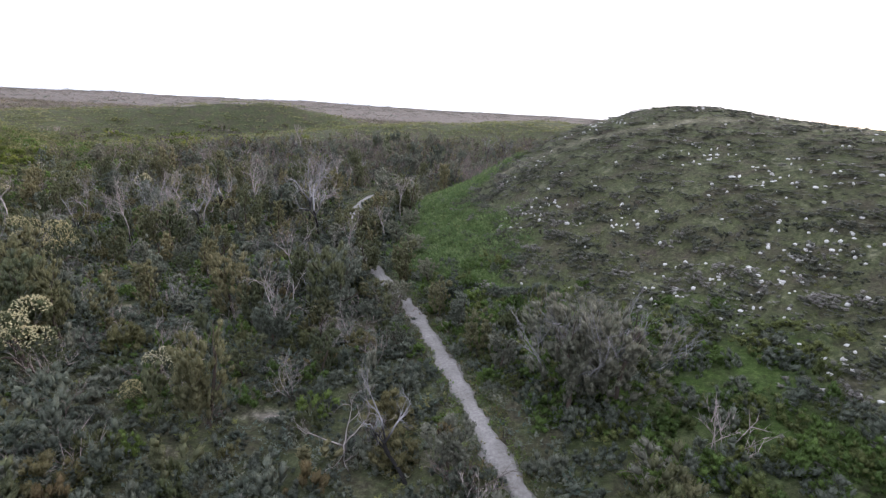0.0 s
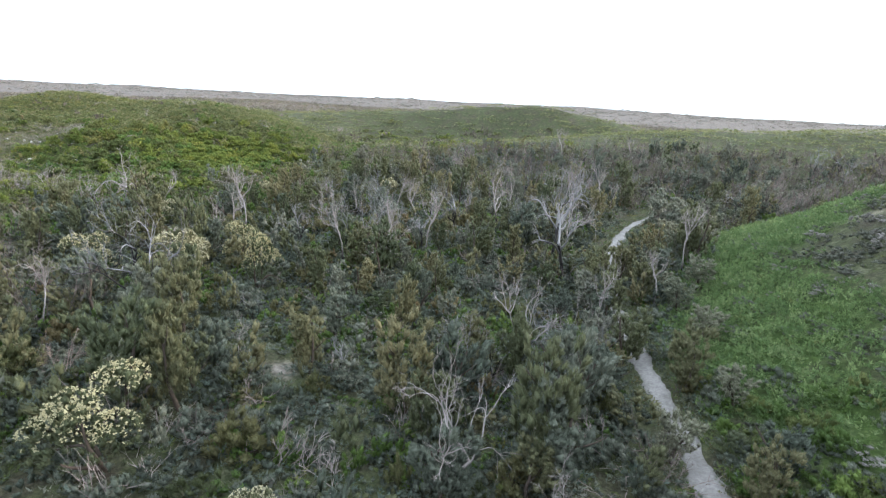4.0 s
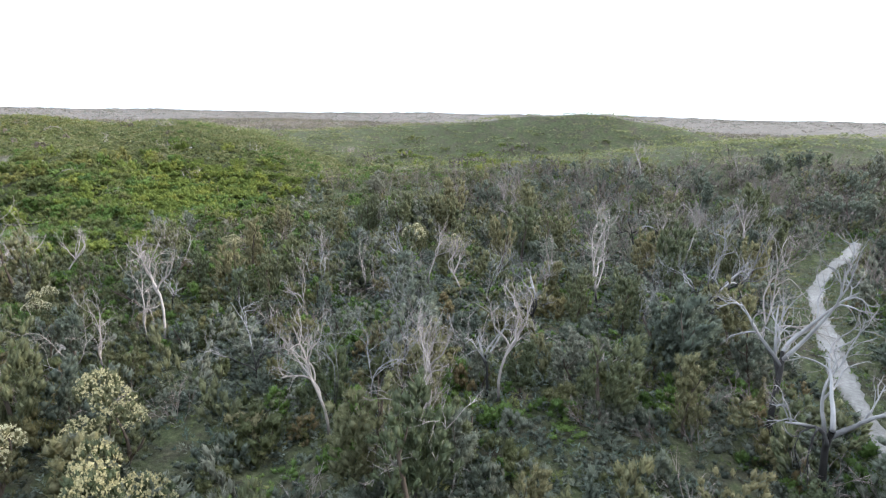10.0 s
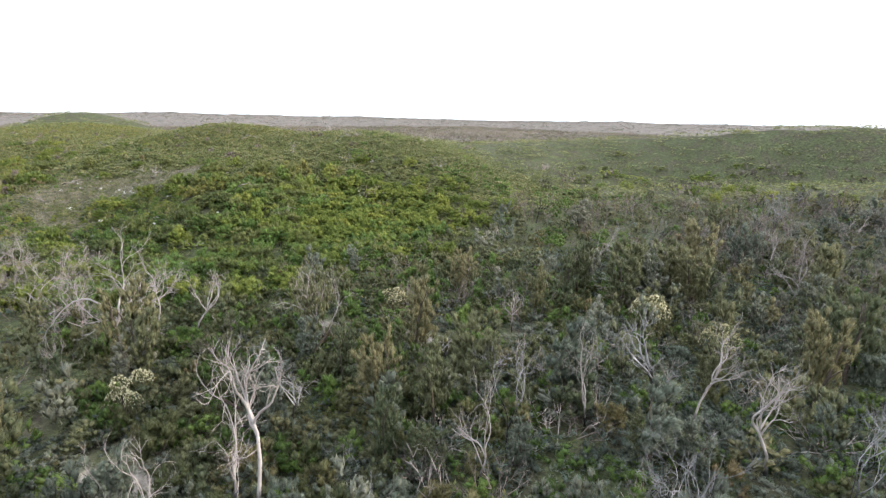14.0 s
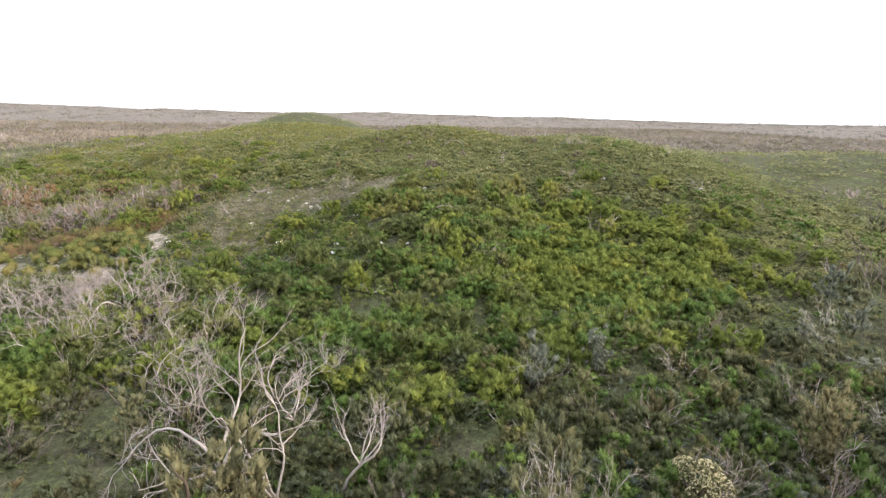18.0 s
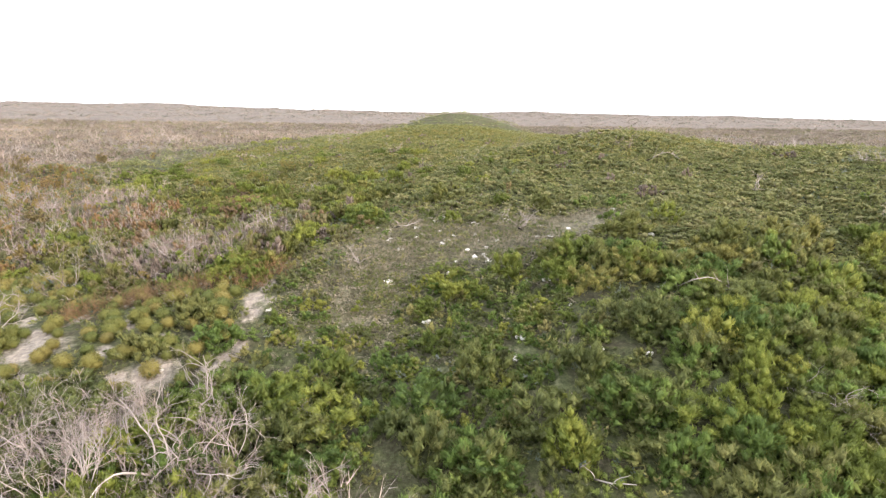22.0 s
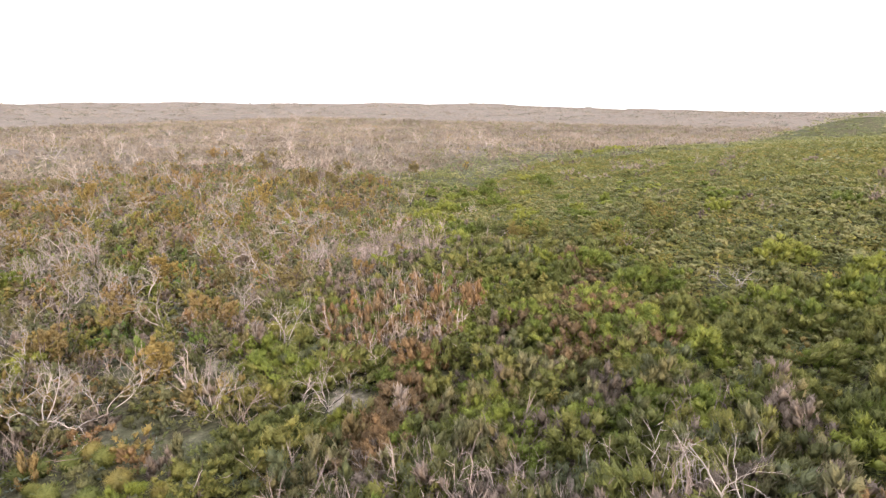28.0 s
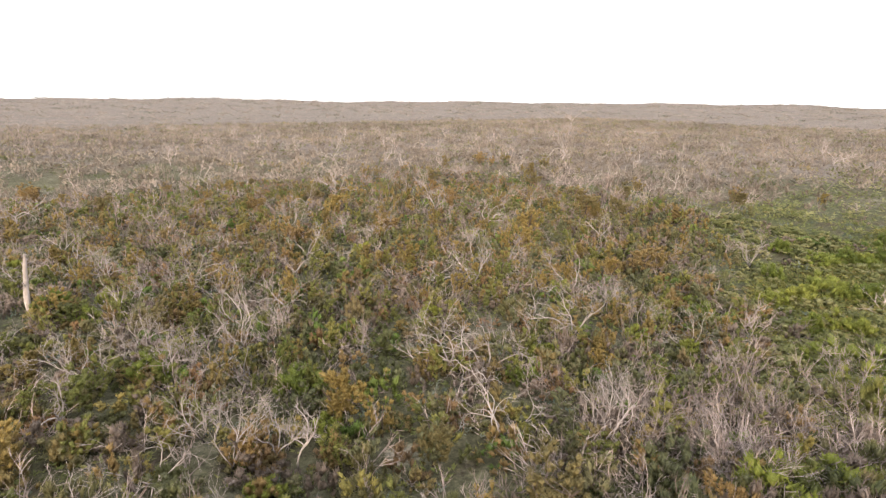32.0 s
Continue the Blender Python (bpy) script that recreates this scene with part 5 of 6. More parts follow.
def flowering_bush(seed):
    """A rounded bush with grey-green leaves and cream flower heads over its top."""
    r = np.random.default_rng(seed)
    root = new("flowering_bush")
    for n in range(4):
        a = r.random() * 6.283
        part("stem", mesh_of("stem", *tube(wander(r, (0, 0, -0.03), (math.cos(a) * 0.5, math.sin(a) * 0.5, 1), 0.62, 5, 0.14, 0.06), np.linspace(0.028, 0.008, 6), 5), M_BARK, smooth=True), root)
    lobes = np.stack([r.normal(0, 0.17, 7), r.normal(0, 0.17, 7), r.uniform(0.30, 0.76, 7)], 1)
    n = 190
    c = lobes[r.integers(0, 7, n)] + dome(n, r, -0.5) * [0.17, 0.17, 0.14]
    grow = (c - [0, 0, 0.2]) / np.linalg.norm(c - [0, 0, 0.2], axis=1)[:, None] + [0, 0, 0.5]
    rad = r.uniform(0.030, 0.055, n)
    low = r.random(n) < 0.28
    c[low] = c[low] * [1.15, 1.15, 0.42]
    part("foliage", mesh_of("foliage", *leafy_heads(c, grow / np.linalg.norm(grow, axis=1)[:, None], rad * 2.2, rad, 18, r, 0.3), M_SOLO["sheoak"], smooth=True), root)
    n = 760
    c = lobes[r.integers(0, 7, n)] + dome(n, r, 0.15) * [0.21, 0.21, 0.22] * r.uniform(0.92, 1.05, (n, 1))
    b = np.repeat(c, 5, 0)
    S = blades(b, r.normal(0, 1, (len(b), 3)) + [0, 0, 0.35], r.uniform(0.012, 0.024, len(b)), np.full(len(b), 0.016), r)
    tagged(part("blossom", mesh_of("blossom", *S, M_SOLO["flower"]), root, "clustered cream-white flower heads"), kind="stuff")
    return root


def leafy_shrub(seed, tone):
    """A dense rounded shrub: a few woody stems under a lobed leafy crown."""
    r = np.random.default_rng(seed)
    root = new("leafy_shrub")
    for n in range(3):
        a = r.random() * 6.283
        part("stem", mesh_of("stem", *tube(wander(r, (0, 0, -0.04), (math.cos(a) * 0.6, math.sin(a) * 0.6, 1), 0.5, 3, 0.15, 0.05), np.linspace(0.026, 0.010, 4), 4), M_BARK, smooth=True), root)
    part("foliage", mesh_of("foliage", *mound(seed + 70, 40, 40, 0.95, 0.2), M_SOLO[tone], smooth=True), root)
    return root


def tussock(seed):
    return new("tussock", mesh_of("tussock", *spiky(seed, 520), M_SOLO["tussock"], smooth=True))


def rock(seed):
    """A weathered limestone lump: a ball broken into facets and hollows."""
    bm = bmesh.new()
    bmesh.ops.create_icosphere(bm, subdivisions=2, radius=0.5)
    r = random.Random(seed)
    k = Vector((r.random() * 50, r.random() * 50, r.random() * 50))
    for v in bm.verts:
        d = v.co.normalized()
        v.co *= 1 + 0.5 * noise.noise(d * 1.4 + k) + 0.4 * noise.noise(d * 3.2 + k)
        v.co.z = v.co.z * 0.72 + 0.14
    me = bpy.data.meshes.new("limestone_rock")
    bm.to_mesh(me)
    bm.free()
    me.materials.append(M_ROCK)
    return new("limestone_rock", me)


def fallen_branch(seed):
    """A bleached bough on the ground, arched, with side branches."""
    r = np.random.default_rng(seed)
    line = wander(r, (-0.5, 0, 0.02), (1, r.normal(0, 0.2), 0.25), 1.05, 8, 0.16, -0.04)
    line[:, 2] = np.abs(line[:, 2]) + 0.03
    root = new("fallen_branch", mesh_of("fallen_branch", *tube(line, np.linspace(0.015, 0.005, 9), 6), M_PALE, smooth=True))
    for n in range(6):
        s, d = branch_off(r, line, r.uniform(0.25, 0.98), 0.6)
        q = wander(r, s, d + [0, 0, 0.1], r.uniform(0.15, 0.4), 4, 0.2, 0.02)
        q[:, 2] = np.abs(q[:, 2])
        part("side_branch", mesh_of("side_branch", *tube(q, np.linspace(0.007, 0.002, 5), 4), M_PALE, smooth=True), root)
    return root


def stump(seed):
    """A broken-off bleached trunk, hollow-topped and crooked."""
    r = np.random.default_rng(seed)
    root = new("broken_trunk")
    line = wander(r, (0, 0, -0.03), (0.10, 0.06, 1), 1.08, 8, 0.10, 0.06)
    rad = np.array([0.10, 0.075, 0.07, 0.075, 0.065, 0.062, 0.055, 0.05, 0.03])
    part("trunk", mesh_of("trunk", *tube(line, rad, 9), M_PALE, smooth=True), root)
    for k, ln in ((4, 0.22), (6, 0.16)):
        part("snag", mesh_of("snag", *tube(wander(r, line[k], (0.6 - 0.3 * k / 6, 0.4, 0.7), ln, 4, 0.12, 0.02), np.linspace(0.035, 0.008, 5), 5), M_PALE, smooth=True), root)
    return root


MADE = {}


def put(key, make, x, y, height, wide=1.0, turn=None, sink=0.03, label="", category="", group="", tilt=0.0):
    """Stand a thing on the ground, copying the first one built of its kind."""
    r = random.Random(round(x * 131 + y * 977, 3))
    a = r.uniform(0, 360) if turn is None else turn
    m = pose(x, y, float(ground(x, y)) - sink, r.uniform(-4, 4) + tilt, r.uniform(-4, 4), a) @ Matrix.Diagonal((height * wide, height * wide, height, 1))
    if key in MADE:
        ob = copy_thing(MADE[key], Matrix())
        ob.matrix_basis = m
    else:
        ob = MADE[key] = make()
        ob.matrix_basis = m
    return tagged(ob, label, category, group)


DEAD_LABEL = {
    "forked": "bleached dead tree with pale forked limbs in scrub",
    "upright": "tall straight bleached dead tree with a narrow twiggy crown",
    "fan": "dead bush with grey stems fanning from its base",
    "sprawling": "sprawling bleached dead tree with long crooked limbs",
    "charred": "charred dead tree with black trunk and whitened limbs",
    "sapling": "slender grey dead sapling with fine bare twigs",
}


def dead(style, x, y, height, wide=1.0, turn=None, variant=None):
    v = int(abs(x * 7 + y * 3)) % 5 if variant is None else variant
    dull = x > -40 and style != "upright" and v in (0, 1, 2)
    label = "weathered grey dead tree with sooty limbs in the valley" if dull and style != "charred" else DEAD_LABEL[style]
    put((style, v, dull), lambda: skeleton_tree(style, 100 + 10 * list(STYLES).index(style) + v, dull), x, y, height, wide, turn, label=label, category="tree", group="dead trees")


# the dead trees that stand out, along the way
for style, x, y, h in (
    ("forked", -8.2, 21.9, 4.6), ("charred", -1.5, 13.8, 3.6), ("charred", -16.1, 51.9, 5.6), ("upright", -24.3, 36.2, 5.4), ("sprawling", -29.2, 37.5, 3.6), ("charred", -13.6, 43.4, 7.0),
    ("charred", -12.3, 41.6, 5.6), ("forked", -16.2, 50.2, 5.6), ("charred", -22.6, 47.5, 3.9), ("forked", -23.5, 57.9, 4.6), ("forked", -47.3, 36.3, 5.0), ("forked", -46.4, 37.7, 4.8),
    ("upright", -46.8, 38.9, 3.2), ("fan", -41.9, 42.7, 3.7), ("fan", -53.3, 39.5, 2.4), ("fan", -51.4, 34.9, 2.9), ("forked", -50.3, 38.0, 3.0), ("fan", -59.6, 35.3, 1.9), ("fan", -57.6, 30.1, 3.4),
    ("sprawling", -60.7, 31.5, 2.9), ("forked", -109.2, -21.2, 3.6), ("forked", -143.0, -37.0, 6.2), ("forked", -123.1, -53.4, 5.6), ("upright", -98.8, -16.6, 2.6), ("fan", -75.3, 26.8, 3.4),
    ("fan", -78.5, 28.7, 2.2), ("sprawling", -77.8, 12.8, 2.6), ("fan", -80.6, 16.3, 2.2), ("fan", -85.7, 1.9, 1.9), ("fan", -91.2, 0.0, 2.2), ("sprawling", -94.8, 0.0, 2.3), ("fan", -96.7, 3.4, 2.3),
    ("forked", -95.9, -11.9, 2.0), ("fan", -116.6, 2.2, 3.3), ("sprawling", -81.8, -0.6, 2.3), ("forked", -86.2, -1.4, 2.1), ("forked", -105.5, -4.1, 2.1), ("forked", -102.0, -16.3, 2.2),
    ("forked", -43.6, 62.8, 3.4), ("forked", -32.1, 46.8, 3.8), ("upright", -29.8, 48.9, 4.4), ("fan", -28.1, 44.7, 3.0), ("forked", -21.4, 51.4, 5.6), ("sapling", -23.5, 50.6, 2.6),
    ("charred", -38.0, 45.8, 1.6), ("upright", -21.2, 40.4, 4.6), ("forked", -14.0, 47.6, 6.0), ("sprawling", -25.1, 24.5, 5.0), ("sapling", -20.9, 26.8, 2.5), ("forked", -9.9, 31.1, 3.9),
    ("fan", -9.0, 29.4, 3.3), ("fan", -18.5, 23.8, 2.4), ("charred", -15.1, 25.4, 2.0), ("forked", -20.7, 35.4, 4.3), ("charred", -21.7, 40.9, 3.6), ("fan", -11.6, 27.6, 3.4), ("fan", -7.9, 26.0, 3.2),
    ("fan", -57.6, 33.2, 3.3), ("fan", -57.9, 30.9, 3.1), ("sprawling", -57.7, 35.5, 2.6), ("fan", -60.4, 28.8, 2.8), ("fan", -61.5, 33.2, 2.5), ("fan", -74.6, 26.5, 3.0), ("fan", -75.2, 23.4, 2.6),
    ("sprawling", -79.9, 29.7, 2.3), ("fan", -78.8, 31.4, 2.1), ("fan", -74.0, 22.1, 2.5), ("fan", -82.2, 19.2, 2.4), ("fan", -84.7, 15.3, 3.1), ("fan", -87.6, 9.8, 3.1), ("forked", -86.6, 4.1, 2.4), ("fan", -91.2, 16.4, 2.4),
    ("fan", -96.5, 10.7, 2.0), ("fan", -90.2, 19.5, 1.8), ("fan", -95.3, 11.2, 2.2), ("fan", -98.4, 11.9, 2.4), ("sprawling", -95.2, 8.6, 1.9), ("fan", -102.3, 11.7, 2.1), ("fan", -102.0, 4.5, 1.9), ("forked", -103.6, -5.4, 2.4),
    ("forked", -88.5, -17.0, 2.4), ("forked", -84.7, -25.9, 2.4), ("fan", -84.9, -9.9, 2.2), ("sprawling", -88.1, -4.7, 2.5), ("forked", -92.8, -10.3, 2.2), ("upright", -121.9, -45.9, 4.4), ("forked", -87.2, 10.9, 2.3),
    ("fan", -78.5, 11.8, 2.2), ("fan", -84.1, 6.5, 2.2), ("fan", -63.6, 29.9, 1.6), ("fan", -63.4, 26.6, 1.8), ("fan", -63.5, 31.9, 1.5), ("sprawling", -68.4, 22.7, 2.2),
    ("sapling", -26.8, 43.6, 4.0), ("sapling", -25.6, 47.2, 4.2), ("upright", -27.4, 48.6, 4.0), ("fan", -6.3, 17.8, 2.4), ("sprawling", -3.6, 15.0, 2.6), ("sprawling", -34.7, 39.6, 1.2),
    ("fan", -10.4, 28.5, 3.2), ("fan", -8.9, 33.5, 3.0), ("upright", -11.4, 32.9, 3.6), ("fan", -10.9, 27.7, 2.8), ("fan", -8.0, 31.5, 2.8), ("forked", -30.5, 27.0, 4.8), ("fan", -6.0, 20.6, 2.5), ("fan", -5.4, 22.4, 2.7),
):
    dead(style, x, y, h, 0.85 if x < -40 else 0.74)

for n, (x, y) in enumerate(((-61.0, 28.4), (-62.2, 29.0), (-60.9, 32.1), (-62.2, 30.5), (-63.1, 31.8), (-60.2, 30.2), (-61.6, 26.9), (-62.8, 27.6), (-59.4, 28.4), (-57.0, 32.7), (-53.8, 33.8), (-51.9, 35.2), (-51.4, 37.6), (-54.5, 35.7), (-50.1, 46.1), (-59.9, 30.2), (-55.6, 34.2))):
    dead(("sprawling", "fan")[n % 2], x, y, 2.0 + 0.12 * (n * 5 % 7), 1.0, variant=n % 5)

# more of them through the valley and the burnt country
r_fill = random.Random(12)


def fill(n, box, zone, make):
    k = tries = 0
    while k < n and tries < n * 60:
        tries += 1
        x, y = r_fill.uniform(box[0], box[1]), r_fill.uniform(box[2], box[3])
        X, Y = np.array([x]), np.array([y])
        if r_fill.random() < float(zone(X, Y)[0]) and float(off_track(X, Y)[0]) > (1.3 if y < 42 else 2.2) and by_flowers(x, y) > 2.0:
            make(x, y)
            k += 1


fill(52, (-40, 4, 14, 88), lambda x, y: zones(x, y)["wood"] * (np.hypot(x + 17, y - 30) > 6.5) * np.clip(0.4 + 0.5 * patch(x * 0.6, y * 0.6) + 0.5 * ease((y - 26) / 10), 0, 1), lambda x, y: dead(r_fill.choice(("forked", "upright", "sapling", "upright", "charred", "sapling")), x, y, r_fill.uniform(2.4, 5.0), r_fill.uniform(0.5, 0.8), variant=r_fill.choice((1, 2, 2, 4))))
fill(75, (-150, -70, -60, 24), lambda x, y: zones(x, y)["brown"], lambda x, y: dead(r_fill.choice(("forked", "fan", "fan", "sprawling", "upright")), x, y, r_fill.uniform(1.5, 3.2), 1.0))
fill(44, (-106, -77, -16, 18), lambda x, y: zones(x, y)["brown"] * (1 - tussock_ground(x, y)), lambda x, y: dead(r_fill.choice(("fan", "sprawling", "fan")), x, y, r_fill.uniform(1.9, 2.7), r_fill.uniform(0.9, 1.15)))
fill(26, (-190, -95, -110, -14), lambda x, y: zones(x, y)["brown"], lambda x, y: dead(r_fill.choice(("forked", "upright")), x, y, r_fill.uniform(3.2, 5.6), 0.85))
fill(20, (-100, -52, 28, 70), lambda x, y: 0.6 * zones(x, y)["green"], lambda x, y: dead(r_fill.choice(("fan", "sprawling")), x, y, r_fill.uniform(0.8, 1.5), 1.3))

# needle-leaved trees
for x, y, h, w, v in ((-23.6, 23.6, 3.4, 1, 1), (-10.6, 25.4, 3.6, 1.1, 2), (-6.4, 24.0, 3.6, 1.1, 0), (-7.4, 28.2, 3.4, 1.1, 1), (-0.4, 23.8, 2.2, 1.2, 2), (-16.5, 47.0, 3.5, 1.1, 0),
                      (-19.8, 43.6, 2.3, 1.1, 1), (-20.4, 36.6, 2.4, 1, 2), (-17.6, 34.6, 1.9, 1.1, 0), (-16.4, 32.6, 2.6, 1, 1), (-16.6, 45.0, 4.0, 1, 2), (-9.2, 54.2, 4.1, 1.1, 0), 
                      (-23.2, 23.7, 2.8, 1.1, 2), (-43.2, 36.1, 2.5, 1.1, 0), (-41.0, 41.5, 2.3, 1, 1), (-49.0, 67.5, 2.9, 1.3, 2), (-50.5, 48.7, 2.1, 1.1, 0), (-28.9, 47.3, 2.0, 1.1, 1), (-26.5, 65.6, 2.4, 1.1, 2), (-29.0, 41.6, 1.9, 1.1, 0),
                      (-8.6, 36.2, 2.4, 1.3, 0), (-8.0, 33.6, 2.0, 1.3, 2), (-9.6, 39.2, 2.2, 1.2, 1), (-8.6, 46.0, 1.8, 1.2, 2), (-1.3, 27.0, 2.0, 1.3, 1),
                      (-6.7, 30.0, 2.2, 1.2, 0), (-7.7, 32.2, 2.4, 1.2, 1), (-9.6, 37.5, 2.6, 1.2, 2), (-10.7, 41.5, 2.4, 1.2, 0), (-10.3, 35.5, 2.0, 1.2, 1), (-7.5, 54.7, 3.2, 1.1, 1), (-8.3, 57.5, 3.4, 1.1, 2), (-9.0, 66.9, 3.0, 1.2, 0), (-6.6, 48.6, 2.2, 1.2, 1), (-7.0, 43.0, 2.4, 1.2, 2), (-10.4, 76.5, 3.4, 1.2, 0), (-11.6, 77.5, 3.0, 1.2, 2), (-9.2, 78.0, 2.8, 1.3, 1)):
    put(("needle", v), lambda: needle_tree(300 + v, "casuarina", 1.25), x, y, h, w, label="soft grey-green needle-leaved tree among dead wood", category="tree", group="needle-leaved trees")
fill(66, (-42, 2, 12, 90), lambda x, y: zones(x, y)["wood"], lambda x, y: put(("needle", int(x * 5) % 3), lambda: needle_tree(300 + int(x * 5) % 3, "casuarina", 1.25), x, y, r_fill.uniform(1.8, 3.8), r_fill.uniform(0.8, 1.15), label="soft grey-green needle-leaved tree among dead wood", category="tree", group="needle-leaved trees"))
for x, y, h, w in ((-10.3, 39.6, 2.8, 1.0), (-9.4, 43.3, 2.4, 1.0), (-17.0, 32.8, 2.8, 0.9), (-24.6, 24.7, 3.4, 0.9), (-15.8, 42.4, 3.0, 0.9), (-4.1, 31.2, 2.8, 1.0), (-6.6, 32.6, 2.9, 1.0), (-8.4, 36.8, 3.1, 1.0), (-10.0, 41.2, 3.0, 1.0), (-9.7, 44.2, 2.6, 1.0), (0.4, 21.4, 2.2, 1.0), (-1.6, 25.6, 2.2, 1.0)):
    v = int(abs(x) * 5) % 3
    put(("sheoak", v), lambda: needle_tree(320 + v, "sheoak", 1.3), x, y, h, w, label="upright olive-brown needle-leaved tree among dead wood", category="tree", group="needle-leaved trees")
fill(96, (-46, -4, 14, 76), lambda x, y: zones(x, y)["wood"], lambda x, y: put(("sheoak", int(x * 5) % 3), lambda: needle_tree(320 + int(x * 5) % 3, "sheoak", 1.3), x, y, r_fill.uniform(2.2, 4.4), r_fill.uniform(0.75, 1.0), label="upright olive-brown needle-leaved tree among dead wood", category="tree", group="needle-leaved trees"))
fill(75, (-140, -72, -50, 20), lambda x, y: zones(x, y)["brown"], lambda x, y: put(("rust", int(x * 5) % 3), lambda: needle_tree(330 + int(x * 5) % 3, "amber" if int(x * 5) % 3 == 0 else "gold", 1.3), x, y, r_fill.uniform(1.2, 2.3), r_fill.uniform(1.1, 1.7), label="small tree with golden to rusty brown foliage", category="tree", group="rusty trees"))

fill(16, (-34, -5, 13, 48), lambda x, y: zones(x, y)["wood"], lambda x, y: put(("golden", int(x * 5) % 3), lambda: needle_tree(340 + int(x * 5) % 3, "sheoak", 1.2, name="needle_bush"), x, y, r_fill.uniform(1.4, 2.8), r_fill.uniform(1.0, 1.4), label="olive-gold needle-leaved bush on the valley floor", category="bush", group="olive-gold bushes"))
for x, y, h, w in ((3.6, 17.2, 4.3, 1.0), (5.2, 17.6, 4.4, 1.0), (4.4, 18.6, 4.1, 1.0)):
    put("broad", lambda: needle_tree(350, "broad", 2.4, 0.52, 0.62, True), x, y, h, w, label="broad soft grey-green half-dead tree beside the footpath", category="tree", group="half-dead trees by the path")
for x, y, h, w in ((-3.9, 27.0, 2.0, 1.2), (-2.9, 22.0, 1.6, 1.2), (-6.8, 33.9, 1.9, 1.4), (-7.4, 40.6, 2.2, 1.3), (-5.6, 38.6, 2.0, 1.4), (-5.2, 42.0, 2.1, 1.4), (-8.0, 43.6, 2.3, 1.2), (-4.2, 35.6, 1.8, 1.4), (-6.9, 47.6, 2.2, 1.3), (-8.6, 51.8, 2.4, 1.2), (-6.0, 56.0, 2.2, 1.3), (-8.2, 61.2, 2.4, 1.2), (-2.6, 30.6, 1.6, 1.4), (-4.8, 61.0, 2.0, 1.3), (-7.0, 65.4, 2.4, 1.2)):
    v = int(abs(y) * 10) % 2
    put(("sage", v), lambda: needle_tree(380 + v, "sage", 1.3, 0.46, name="needle_bush"), x, y, h, w, label="rounded soft pale olive bush beside the footpath", category="bush", group="pale bushes by the path")
dead("fan", 4.6, 19.0, 2.6, 1.0, variant=2)

# bushes with cream flowers
for x, y, h, w in FLOWERING:
    v = int(abs(x)) % 2
    put(("flower", v), lambda: flowering_bush(360 + v), x, y, h, w, label="rounded grey-green bush covered in cream-white flower heads", category="bush", group="flowering bushes")

# golden and amber bushes that stand out of the burnt country
for x, y, h, w, tone in ((-91.2, -6.8, 2.2, 0.9, "amber"), (-98.5, -8.5, 2.4, 1.0, "amber"), (-89.2, -10.1, 1.6, 1.1, "amber"), (-92.4, 2.5, 1.5, 1.0, "gold"), (-85.7, 12.6, 1.1, 1.4, "amber"), (-111.0, -11.3, 2.6, 1.1, "amber"), (-112.5, -13.0, 2.2, 1.2, "gold"),
                         (-82.8, 11.6, 1.5, 1.2, "golden"), (-81.6, 8.0, 1.5, 1.3, "golden"), (-83.7, 10.4, 1.4, 1.2, "golden"), (-82.2, 9.6, 1.2, 1.3, "golden"), (-86.6, 13.9, 1.3, 1.2, "golden"), (-91.3, 21.7, 1.4, 1.3, "golden"), (-92.6, 22.4, 1.3, 1.3, "golden"), (-90.6, 22.9, 1.4, 1.2, "golden"), (-94.3, 18.4, 1.2, 1.4, "golden"), (-95.6, 18.9, 1.2, 1.3, "golden")):
    v = int(abs(y) * 10) % 2
    put(("plume", tone, v), lambda: needle_tree(370 + v, tone, 1.0, 0.42, name="plumed_bush"), x, y, h, w, label={"amber": "upright orange-gold bush in burnt scrub", "gold": "upright golden-brown bush in burnt scrub", "golden": "soft yellow-green plumed bush among bare stems"}[tone], category="bush", group="golden bushes")
fill(60, (-104, -76, -14, 20), lambda x, y: zones(x, y)["brown"], lambda x, y: put(("plume", "golden", int(x * 5) % 2), lambda: needle_tree(370 + int(x * 5) % 2, "golden", 1.0, 0.42, name="plumed_bush"), x, y, r_fill.uniform(0.9, 1.6), r_fill.uniform(1.1, 1.5), label="soft yellow-green plumed bush among bare stems", category="bush", group="golden bushes"))
fill(30, (-120, -80, -34, 6), lambda x, y: zones(x, y)["brown"], lambda x, y: put(("plume", "amber", int(x * 5) % 2), lambda: needle_tree(370 + int(x * 5) % 2, "amber", 1.0, 0.42, name="plumed_bush"), x, y, r_fill.uniform(1.2, 2.2), r_fill.uniform(0.9, 1.3), label="upright orange-gold bush in burnt scrub", category="bush", group="golden bushes"))
fill(60, (-106, -84, 15, 27), lambda x, y: zones(x, y)["green"], lambda x, y: put(("plume", "golden", int(x * 5) % 2), lambda: needle_tree(370 + int(x * 5) % 2, "golden", 1.0, 0.42, name="plumed_bush"), x, y, r_fill.uniform(0.9, 1.5), r_fill.uniform(1.2, 1.6), label="soft yellow-green plumed bush among bare stems", category="bush", group="golden bushes"))

